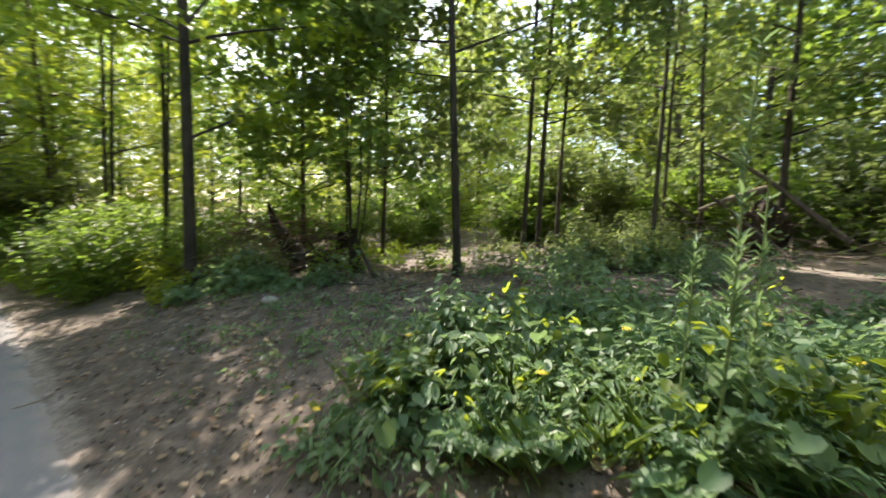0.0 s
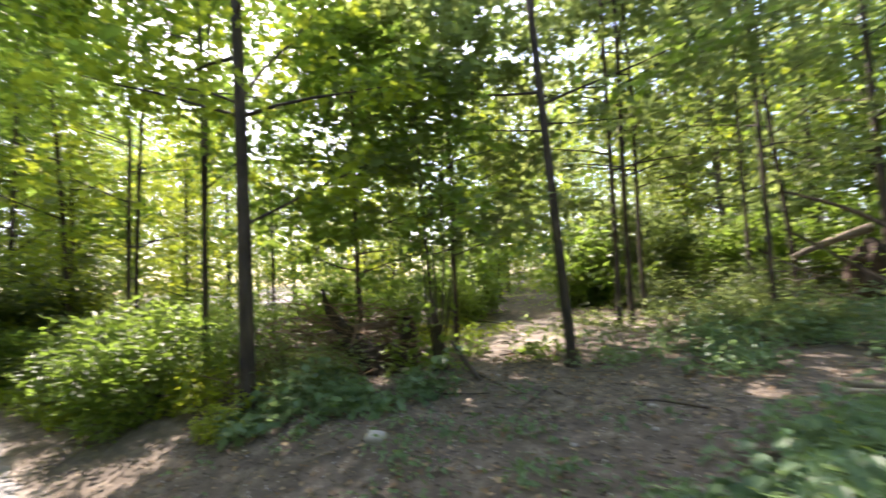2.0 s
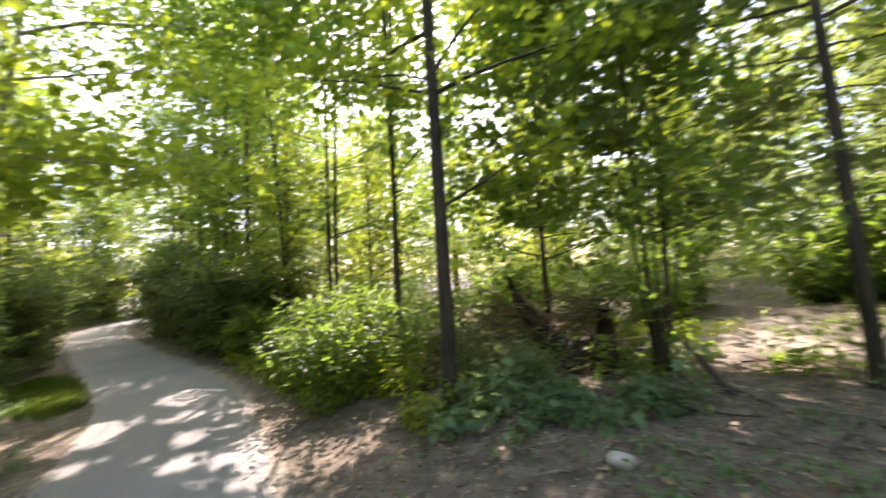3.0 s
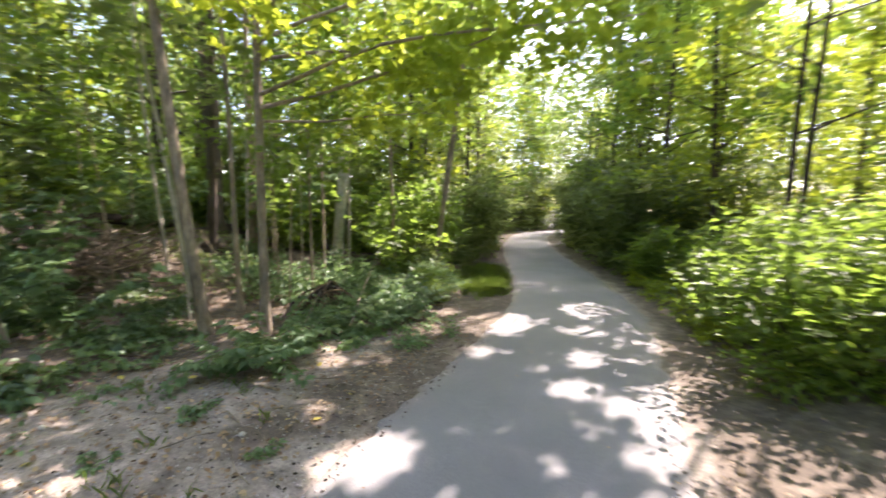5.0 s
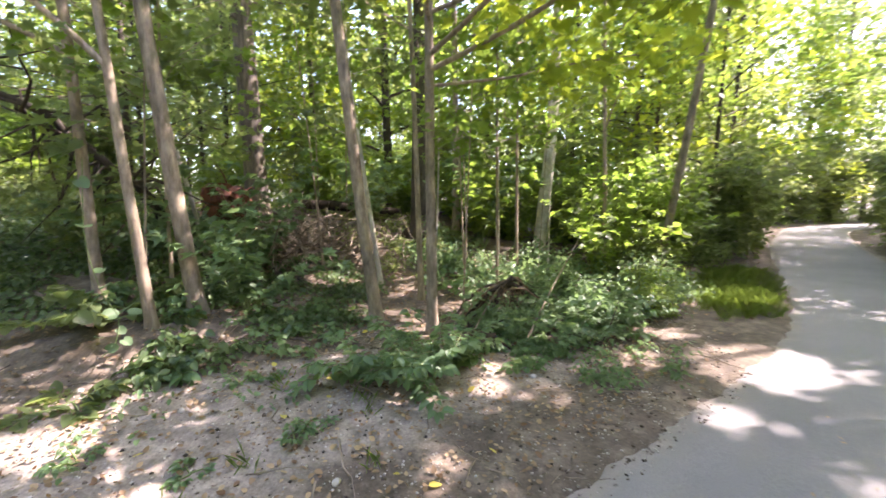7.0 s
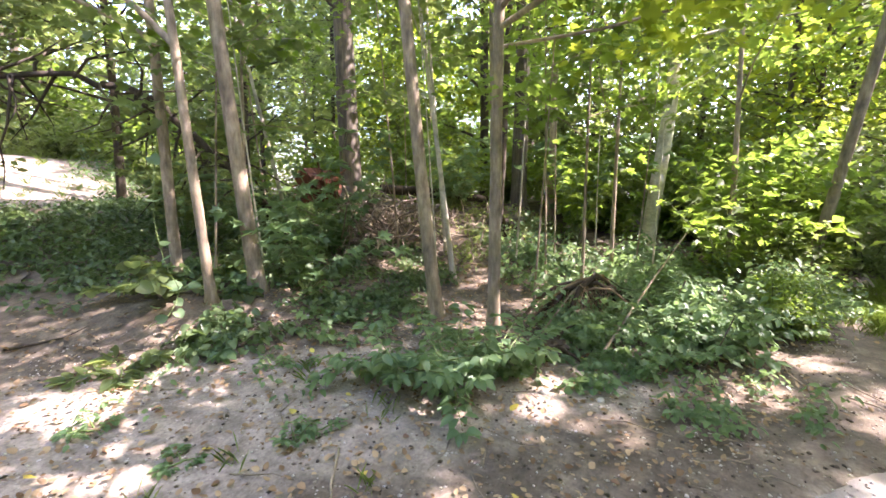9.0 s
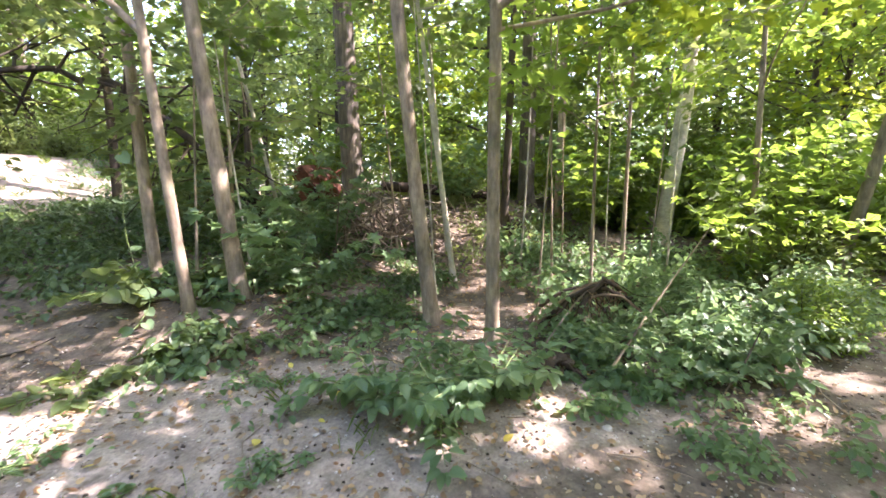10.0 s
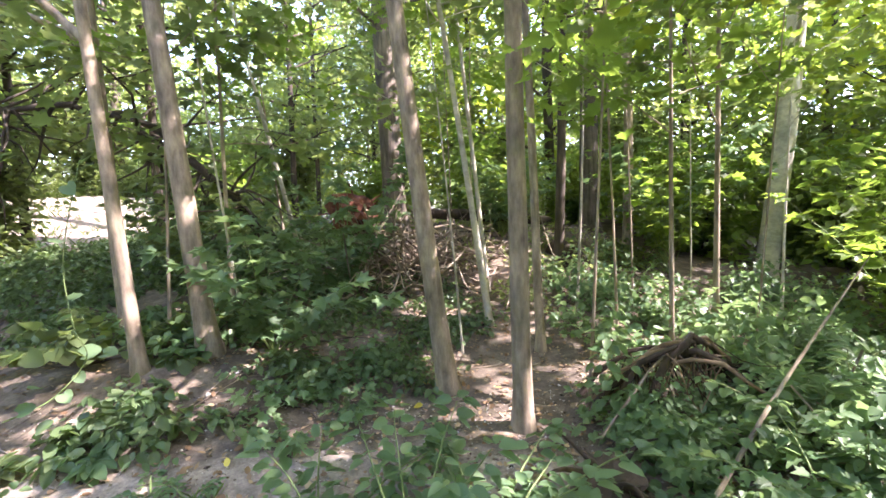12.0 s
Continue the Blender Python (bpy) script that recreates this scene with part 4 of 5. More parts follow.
# thinner growth on the bank in the shade
x, y = inside(700, -1.6, 4.6, 2.6, 1.5, R, -0.7)
cover("herb_cover", "sparse low herbs on the shaded bank", x, y, 0.12, 6, 0.05, "egg", LEAF_HERB, 405, bare=0.08)
x, y = inside(240, -2.6, 5.75, 1.2, 0.6, R)
cover("herb_cover", "green herbs and seedlings at the foot of the maple", x, y, 0.3, 8, 0.09, "maple", LEAF_HERB, 406)
x, y = inside(900, 2.8, 6.2, 2.4, 1.0, R)
cover("herb_cover", "low grey-green herbs on the open floor", x, y, 0.42, 9, 0.065, "egg", LEAF_HERB, 407)
x, y = inside(650, 3.2, 8.5, 2.9, 1.5, np.random.default_rng(455))
cover("herb_cover", "low dark plants between the stems on the bank", x, y, 0.3, 8, 0.075, "egg", LEAF_DARK, 456, bare=0.02)
x, y = inside(260, -1.0, 7.4, 2.0, 0.8, np.random.default_rng(457))
cover("herb_cover", "green seedlings round the stump and brushwood", x, y, 0.3, 8, 0.075, "maple", LEAF_MAPLE, 458, bare=0.06)
x, y = inside(800, -5.2, 6.6, 2.0, 0.8, R, -0.7)
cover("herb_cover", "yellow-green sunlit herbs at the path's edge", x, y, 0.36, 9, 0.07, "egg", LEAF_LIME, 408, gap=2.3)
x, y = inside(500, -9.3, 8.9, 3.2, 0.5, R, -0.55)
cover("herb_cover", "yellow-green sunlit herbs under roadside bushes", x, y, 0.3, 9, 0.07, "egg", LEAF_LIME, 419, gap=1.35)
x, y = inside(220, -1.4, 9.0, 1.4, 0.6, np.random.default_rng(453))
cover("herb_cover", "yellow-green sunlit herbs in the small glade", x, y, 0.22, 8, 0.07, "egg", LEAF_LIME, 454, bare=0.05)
# ivy on the mound and round the young trunks
x, y = inside(4200, -8.9, -3.6, 3.0, 2.8, R)
cover("ground_ivy", "dense dark green ivy over the low mound", x, y, 0.16, 6, 0.075, "egg", LEAF_IVY, 409, bare=-0.25)
x, y = inside(240, -8.05, -0.2, 0.95, 0.5, R, -1.1)
cover("ground_ivy", "green leafy plants round the young trunks' feet", x, y, 0.2, 8, 0.085, "egg", LEAF_HERB, 410, clump=2.2)
x, y = inside(1100, -9.4, 0.2, 1.5, 1.0, R, 0.3)
cover("ground_ivy", "low ivy and seedlings under the young trees", x, y, 0.10, 6, 0.065, "egg", LEAF_IVY, 411, bare=0.02, clump=2.0)
FEET = np.random.default_rng(460)
x, y = inside(230, -7.65, 0.4, 0.85, 0.4, FEET, -0.25)
cover("ground_ivy", "leafy dark green plants before the young trunks", x, y, 0.17, 7, 0.08, "egg", LEAF_IVY, 461, clump=2.2, bare=-0.1)
x, y = inside(160, -8.3, 0.8, 0.7, 0.4, FEET, 0.2)
cover("ground_ivy", "green seedlings under the leaning trunk", x, y, 0.14, 6, 0.07, "maple", LEAF_HERB, 462, clump=2.2, bare=0.0)
# herbs between the young trees and the path's bend
x, y = inside(1050, -10.1, 3.85, 1.75, 1.0, R, -0.55)
cover("herb_cover", "thick pale green herbs and brambles beside the path", x, y, 0.40, 9, 0.078, "egg", LEAF_HERB, 412, clump=2.0, bare=0.12)
x, y = inside(1700, -12.2, 2.7, 2.2, 1.8, R)
cover("herb_cover", "grey-green undergrowth under the young trees", x, y, 0.34, 8, 0.075, "maple", LEAF_HERB, 413, clump=1.8, bare=0.15)
x, y = inside(1000, -13.0, 0.6, 2.2, 1.4, R)
cover("herb_cover", "sparse low plants on dark soil", x, y, 0.18, 6, 0.075, "egg", LEAF_DARK, 414, bare=0.05)
x, y = inside(900, -9.5, 2.9, 0.9, 0.55, R, -0.4)
cover("herb_cover", "low green herbs among dead stalks", x, y, 0.22, 7, 0.06, "egg", LEAF_HERB, 423, clump=2.4, bare=0.08)
x, y = inside(170, -6.9, 1.2, 2.1, 0.8, R, 0.3)
cover("seedlings", "scattered green seedlings on trodden sandy earth", x, y, 0.09, 5, 0.05, "egg", LEAF_HERB, 415, wide=0.05, clump=3.0, bare=0.1)
x, y = inside(260, -8.3, 3.05, 0.8, 0.35, R, -0.7)
cover("seedlings", "small green creeping plants on damp soil", x, y, 0.06, 6, 0.05, "round", LEAF_HERB, 416, wide=0.07, clump=3.0, bare=0.0)
x, y = inside(420, -12.0, 6.35, 2.1, 0.6, R, 2.7)
grass("grass_verge", "short bright green grass at the path's edge", x, y, 0.17, 11, GRASS, 417)
x, y = inside(230, -11.3, 6.0, 2.6, 0.5, R, 0.45)
grass("grass_verge", "fresh green grass and seedlings along the path", x, y, 0.16, 18, GRASS, 426)
x, y = inside(500, -8.6, 3.75, 1.7, 0.45, R, 0.45)
cover("seedlings", "patchy green seedlings and weeds along the path", x, y, 0.16, 6, 0.05, "egg", LEAF_HERB, 427, wide=0.07, clump=2.6, bare=0.02)
GLADE = np.random.default_rng(450)
x, y = inside(130, -9.6, -11.5, 3.2, 4.6, GLADE)
grass("grass_tufts", "dry grass tufts on the sunny clearing", x, y, 0.2, 12, GRASS, 451)
x, y = inside(700, -12.0, -9.4, 1.8, 3.2, GLADE)
cover("herb_cover", "green weeds round the edge of the clearing", x, y, 0.4, 9, 0.09, "egg", LEAF_HERB, 452)
x, y = inside(16, -6.3, 1.9, 1.8, 0.8, R)
grass("grass_tufts", "small dry grass tufts on sandy earth", x, y, 0.12, 14, GRASS, 418)


def flat_litter(name, label, n, box, size, shape, leaf, seed, gap=0.0):
    """Fallen leaves lying about."""
    rng = np.random.default_rng(seed)
    x, y = rng.uniform(box[0], box[1], n), rng.uniform(box[2], box[3], n)
    d = off_path(x, y)
    ok = np.abs(d) > gap + 0.3 * rng.uniform(0, 1, n)
    x, y = x[ok], y[ok]
    p = np.stack([x, y, lie(x, y) + 0.012 + 0.01 * rng.uniform(0, 1, len(x))], 1)
    up = np.concatenate([rng.normal(0, 0.3, (len(x), 2)), np.ones((len(x), 1))], 1)
    b = Builder()
    b.leaves(p, up, size * rng.uniform(0.5, 1.3, len(x)), rng, shape, None, -0.3)
    return tagged(new(name, b.mesh(name, leaf)), label, "litter", kind="stuff")


flat_litter("leaf_litter", "brown fallen leaves on the forest floor", 11000, (-16, 7, -4, 12), 0.044, "egg", DEAD_LEAF, 420, 1.05)
flat_litter("leaf_litter", "crumpled brown leaves by the young trees", 8500, (-12.5, -5.0, -1.5, 4.5), 0.036, "egg", DEAD_LEAF, 421, 1.1)
flat_litter("leaf_litter", "curled pale brown leaves on the shaded bank", 3000, (-4.5, 4.0, 1.5, 7.5), 0.05, "egg", DEAD_LEAF, 429, 1.1)
flat_litter("leaf_litter", "a few yellow fallen leaves on sandy earth", 26, (-9.5, -5.5, 0.0, 3.6), 0.06, "egg", YELLOW_LEAF, 422, 1.0)


def twig_litter(name, label, n, box, length, thick, bark, seed, gap=1.0):
    rng = np.random.default_rng(seed)
    b = Builder()
    x, y = rng.uniform(box[0], box[1], n), rng.uniform(box[2], box[3], n)
    d = off_path(x, y)
    for u, w in zip(x[np.abs(d) > gap], y[np.abs(d) > gap]):
        a, q = rng.uniform(0, 6.28), length * rng.uniform(0.4, 1.4)
        t = np.linspace(-0.5, 0.5, 4)
        px, py = u + q * t * cos(a) + rng.normal(0, 0.02, 4), w + q * t * sin(a) + rng.normal(0, 0.02, 4)
        pz = lie(px, py) + thick * 1.2 + np.abs(rng.normal(0, 0.012, 4))
        b.tube(np.stack([px, py, pz], 1), thick * np.linspace(1.2, 0.4, 4), 4)
    return tagged(new(name, b.mesh(name, bark)), label, "litter", kind="stuff")


twig_litter("twig_litter", "thin pale fallen twigs strewn on the floor", 420, (-15, 7, -3.5, 11), 0.42, 0.006, DEADWOOD, 430)
twig_litter("twig_litter", "fine pale twigs under the young trees", 300, (-13.5, -6.2, -1.5, 4.5), 0.26, 0.004, DEADWOOD, 432)
flat_litter("path_litter", "scattered dry leaf bits on the asphalt", 240, (-14, 1, -0.5, 9.5), 0.03, "egg", DEAD_LEAF, 424)


def grit(name, label, n, box, size, mat, seed, low=0.9, high=4.0):
    """Pebbles and crumbs of earth, past counting."""
    rng = np.random.default_rng(seed)
    x, y = rng.uniform(box[0], box[1], n), rng.uniform(box[2], box[3], n)
    d = np.abs(off_path(x, y))
    ok = (d > low) & (d < high)
    x, y = x[ok], y[ok]
    r = size * rng.uniform(0.3, 1.0, len(x)) ** 1.5
    base = np.array([(1, 0, 0), (0, 1, 0), (-1, 0, 0), (0, -1, 0), (0, 0, 0.7), (0, 0, -0.6)])
    tri = np.array([(0, 1, 4), (1, 2, 4), (2, 3, 4), (3, 0, 4), (1, 0, 5), (2, 1, 5), (3, 2, 5), (0, 3, 5)])
    v = base[None] * r[:, None, None] * rng.uniform(0.6, 1.3, (len(x), 6, 1))
    a = rng.uniform(0, 6.28, len(x))
    c, sn = np.cos(a)[:, None], np.sin(a)[:, None]
    w = np.stack([v[:, :, 0] * c - v[:, :, 1] * sn, v[:, :, 0] * sn + v[:, :, 1] * c, v[:, :, 2]], -1)
    w += np.stack([x, y, lie(x, y) + 0.15 * r], 1)[:, None, :]
    b = Builder()
    b.add(w.reshape(-1, 3), (np.arange(len(x))[:, None, None] * 6 + tri[None]).reshape(-1, 3))
    return tagged(new(name, b.mesh(name, mat)), label, "grit", kind="stuff")


grit("grit", "small pale pebbles and crumbs on sandy earth", 13000, (-10.5, -4.5, -1.0, 5), 0.012, GRIT, 440)
grit("grit", "dark clods and bark crumbs on the soil", 6500, (-11.5, -4.5, -1.5, 5), 0.017, CRUMB, 441)
grit("grit", "pale pebbles and crumbs on the shaded bank", 5000, (-4.5, 4.0, 1.5, 7), 0.015, GRIT, 443, 1.0, 6)
grit("grit", "dark clods and crumbs on the shaded bank", 9000, (-4.5, 4.0, 1.5, 7), 0.018, CRUMB, 442, 1.1, 6)
twig_litter("twig_litter", "dark broken sticks strewn on the floor", 320, (-15, 7, -3.5, 11), 0.7, 0.011, BARK_DARK, 431, 3.4)


# ---------------------------------------------------------------- dead wood
def log(name, pts, radii, label, bark, seed, sides=10, rough=0.06, category="log", group=""):
    """A fallen stem along a bent line."""
    rng = np.random.default_rng(seed)
    p = np.array(pts, dtype=float)
    t = np.linspace(0, len(p) - 1, 4 * len(p))
    q = np.stack([np.interp(t, np.arange(len(p)), p[:, k]) for k in range(3)], 1)
    q[1:-1] = (q[:-2] + 2 * q[1:-1] + q[2:]) / 4
    b = Builder()
    b.tube(q, np.interp(t, np.arange(len(p)), radii), sides, rng, rough)
    ob = new(name, b.mesh(name, bark, True))
    return tagged(ob, label, category, group)


def pile(name, x, y, n, length, spread, height, label, bark, seed, thick=0.012, way=None):
    """A heap of sticks, each a part."""
    rng = np.random.default_rng(seed)
    root = thing(name, x, y, floor_z(x, y), label, "brushwood")
    for i in range(n):
        u, w = rng.normal(0, spread, 2)
        a = rng.uniform(0, 6.28) if way is None else way + rng.normal(0, 0.35)
        q = length * rng.uniform(0.5, 1.3)
        h = height * rng.uniform(0, 1) * max(0.1, 1 - (u * u + w * w) / (4 * spread * spread))
        t = np.linspace(-0.5, 0.5, 5)
        rise = rng.normal(0, 0.35) * q
        pts = np.stack([u + q * t * cos(a), w + q * t * sin(a), np.maximum(h + rise * t + 0.05 * q * np.sin(t * 5 + i), 0.015)], 1) + rng.normal(0, 0.012, (5, 3))
        b = Builder()
        b.tube(pts, thick * rng.uniform(0.6, 1.5) * np.linspace(1.2, 0.35, 5), 5)
        part("stick", b.mesh("stick", bark), root)
    return root


def rough_lump(name, x, y, z, size, label, bark, seed, category="stump", points=None):
    """A torn root plate or rotten stump: a ragged lump with roots sticking out."""
    rng = np.random.default_rng(seed)
    root = thing(name, x, y, z, label, category)
    bm = bmesh.new()
    bmesh.ops.create_icosphere(bm, subdivisions=3, radius=1.0)
    for v in bm.verts:
        q = noise.fractal(v.co * 2.1 + Vector((seed, 0, 0)), 1.0, 2.0, 4)
        v.co = Vector((v.co.x * size[0], v.co.y * size[1], v.co.z * size[2])) * (1 + 0.45 * q)
    me = bpy.data.meshes.new("body")
    bm.to_mesh(me)
    bm.free()
    me.materials.append(bark)
    part("body", me, root)
    for i in range(points or 9):
        way = rng.normal(0, 1, 3) * np.array([1, 1, 0.8])
        way /= np.linalg.norm(way)
        q = limb_line(way * np.array(size) * 0.7, way, max(size) * rng.uniform(0.7, 1.5), rng, -0.3, 6, 0.2)
        b = Builder()
        b.tube(q, np.linspace(0.02, 0.004, 6), 5, rng, 0.1)
        part("root", b.mesh("root", bark), root)
    return root


# by the sunny gap on the bank
log("rotten_stump", [(-2.3, 7.3, 0.35), (-2.6, 7.5, 0.66), (-2.95, 7.75, 1.0), (-3.25, 8.0, 1.3), (-3.4, 8.1, 1.68)], [0.25, 0.20, 0.13, 0.08, 0.02], "black rotten leaning stump with a torn spike", ROTTEN, 501, 12, 0.18, "stump")
rough_lump("root_clod", -2.25, 7.25, 0.58, (0.42, 0.32, 0.28), "black earthy root clod of a fallen stem", ROTTEN, 502)
pile("brush_pile", -3.55, 7.5, 190, 0.85, 0.40, 1.25, "heap of brown dead branches behind the maple", BRUSH, 503, 0.008)
pile("brush_pile", -2.75, 7.9, 140, 0.9, 0.5, 1.15, "tangle of dead branches against the stump", BRUSH, 504, 0.009)
log("fallen_log", [(-3.75, 8.3, 0.85), (-3.0, 8.4, 0.98), (-2.1, 8.5, 1.02)], [0.06, 0.07, 0.05], "fallen grey stem resting on a stump", DEADWOOD, 505)
log("rotten_stump", [(-2.05, 8.5, 0.3), (-2.05, 8.5, 0.8), (-2.02, 8.48, 1.12)], [0.17, 0.14, 0.10], "short broken brown stump", ROTTEN, 506, 10, 0.14, "stump")
log("rotten_stump", [(-1.45, 6.95, 0.25), (-1.47, 6.95, 0.7), (-1.5, 6.97, 1.25)], [0.13, 0.10, 0.03], "splintered dark stump among thin stems", ROTTEN, 507, 9, 0.2, "stump")
log("fallen_log", [(-1.3, 6.5, 0.95), (-1.05, 6.2, 0.6), (-0.85, 6.05, 0.36)], [0.02, 0.035, 0.03], "dark broken branch leaning to the ground", BARK_DARK, 508)
# fallen trees deeper in the wood
rough_lump("root_plate", 7.75, 10.05, 1.35, (0.55, 0.45, 0.65), "dark upturned root plate of a fallen tree", ROTTEN, 510, points=16)
log("fallen_log", [(6.5, 10.6, 1.75), (7.1, 10.35, 2.05), (7.75, 10.0, 2.3)], [0.06, 0.08, 0.10], "grey weathered fallen trunk at a root plate", DEADWOOD, 511)
log("fallen_log", [(7.0, 11.3, 3.4), (7.75, 10.4, 2.75), (8.6, 8.7, 1.1)], [0.03, 0.05, 0.07], "dark fallen trunk leaning across others", BARK_DARK, 512)
log("fallen_log", [(6.2, 10.4, 2.4), (6.7, 10.1, 1.95), (7.4, 8.8, 0.75)], [0.02, 0.035, 0.045], "dark thin fallen stem leaning across others", BARK_DARK, 513)
log("fallen_log", [(3.5, 11.5, 0.82), (4.3, 10.8, 0.78), (5.0, 9.9, 0.72)], [0.07, 0.09, 0.08], "pale bleached fallen log on the forest floor", BARK_PALE, 514)
pile("brush_pile", 6.0, 10.3, 40, 1.8, 0.8, 0.9, "tangle of dark fallen branches in the shade", BARK_DARK, 515, 0.02)
pile("brush_pile", 9.2, 9.2, 34, 1.8, 0.8, 0.7, "tangle of grey fallen branches in the shade", DEADWOOD, 516, 0.02)
for i, (a, c) in enumerate([((1.9, 4.75), (3.3, 4.1)), ((2.1, 4.9), (3.6, 4.5)), ((2.5, 4.55), (4.2, 4.6))]):
    log("fallen_branch", [(a[0], a[1], floor_z(*a) + 0.03), ((a[0] + c[0]) / 2, (a[1] + c[1]) / 2 + 0.05, floor_z((a[0] + c[0]) / 2, (a[1] + c[1]) / 2) + 0.05), (c[0], c[1], floor_z(*c) + 0.03)], [0.035, 0.03, 0.018], "straight brown fallen branch on bare earth", DEADWOOD, 520 + i, 8, 0.05, "branch", "fallen branches")
# under the young trees
log("rotten_log", [(-13.3, 0.3, 0.25), (-13.1, 0.5, 0.62), (-12.75, 0.95, 0.45), (-12.4, 1.4, 0.02)], [0.13, 0.16, 0.17, 0.15], "dark rotten log bent like an arch", ROTTEN, 530, 12, 0.1)
rough_lump("rotten_stump", -11.45, -2.65, 1.3, (0.42, 0.36, 0.36), "red-brown crumbling rotten stump at an old trunk", RED_ROT, 531)
log("rotten_stump", [(-11.55, -2.7, 0.3), (-11.55, -2.66, 0.9), (-11.5, -2.65, 1.15)], [0.34, 0.3, 0.26], "dark foot of a rotten stump", ROTTEN, 532, 12, 0.12, "stump")
pile("brush_pile", -10.8, -0.75, 170, 1.5, 0.6, 0.8, "heap of pale brown dead twigs", DEADWOOD, 533, 0.012, 0.5)
pile("brush_pile", -12.0, -0.5, 90, 1.2, 0.6, 0.5, "low heap of dry brown twigs on the slope", DEADWOOD, 534, 0.009, 0.4)
log("fallen_log", [(-9.7, -1.55, floor_z(-9.7, -1.55) + 0.06), (-10.5, -1.05, 0.12), (-11.2, -0.55, 0.08)], [0.035, 0.055, 0.05], "mossy brown fallen log on the ground", BARK_GREY, 534)
log("fallen_log", [(-12.6, -2.0, 1.25), (-13.6, -1.2, 1.15), (-14.8, -0.4, 1.0)], [0.10, 0.12, 0.1], "dark fallen trunk resting on the slope", ROTTEN, 535)
rough_lump("root_clod", -8.5, 2.72, -0.06, (0.2, 0.13, 0.07), "brown crumbled root clod on damp soil", ROTTEN, 536)


def root_tangle(x, y):
    """A washed-out root mat: arched roots with fibres hanging under them."""
    rng = np.random.default_rng(571)
    root = thing("root_tangle", x, y, floor_z(x, y), "arched tangle of brown dead roots hung with fibres", "roots")
    t = np.linspace(0, 1, 9)
    for i in range(9):
        w, h = rng.uniform(0.7, 1.25), rng.uniform(0.28, 0.5)
        turn, off = 2.2 + rng.normal(0, 0.3), rng.normal(0, 0.1, 2)
        u = (t - 0.5) * w
        q = np.stack([off[0] + u * cos(turn), off[1] + u * sin(turn), h * np.sin(pi * np.clip(t * 0.92 + 0.04, 0, 1)) ** 0.8 - 0.03], 1) + rng.normal(0, 0.022, (9, 3))
        b = Builder()
        b.tube(q, rng.uniform(0.010, 0.026) * np.linspace(1.2, 0.5, 9), 7, rng, 0.12)
        part("root", b.mesh("root", BRUSH if i % 2 else ROTTEN, True), root)
        for _ in range(11):
            s0 = q[rng.integers(2, 8)]
            f = limb_line(s0, (rng.normal(0, 0.5), rng.normal(0, 0.5), -1), s0[2] * rng.uniform(0.5, 1.0) + 0.05, rng, -0.2, 5, 0.2)
            f[:, 2] = np.maximum(f[:, 2], 0.0)
            c = Builder()
            c.tube(f, np.linspace(0.006, 0.002, 5), 4, cap=False)
            part("fibre", c.mesh("fibre", BRUSH if rng.uniform() < 0.6 else ROTTEN), root)


root_tangle(-9.55, 2.85)
pile("brush_pile", -9.3, 3.6, 14, 0.8, 0.2, 0.3, "dry brown twigs among herbs", DEADWOOD, 538, 0.006)
log("dead_branch", [(-8.6, 3.1, -0.08), (-9.3, 3.35, 0.3), (-10.0, 3.74, 0.92)], [0.012, 0.010, 0.004], "bare pale dead branch leaning in the herbs", DEADWOOD, 539, 7, 0.03, "branch")
log("fallen_branch", [(-10.85, 2.45, -0.03), (-10.95, 2.8, 0.0), (-11.05, 3.2, -0.02)], [0.03, 0.035, 0.025], "pale fallen branch lying among herbs", DEADWOOD, 542, 8, 0.06, "branch")
log("dead_branch", [(-8.5, 3.75, -0.1), (-8.75, 3.9, 0.05), (-9.0, 4.03, 0.3)], [0.008, 0.007, 0.004], "thin dark dead stem leaning in the herbs", BARK_DARK, 543, 6, 0.03, "branch")
log("dead_branch", [(-8.85, 2.55, -0.06), (-9.3, 2.72, 0.25), (-9.75, 2.85, 0.36)], [0.008, 0.010, 0.006], "thin pale dead twig arching over roots", DEADWOOD, 540, 6, 0.03, "branch")
log("fallen_branch", [(-13.2, 3.9, 0.0), (-13.9, 4.2, 0.02), (-14.7, 4.3, 0.0)], [0.04, 0.045, 0.03], "pale fallen branch in the undergrowth", DEADWOOD, 541, 8, 0.05, "branch")


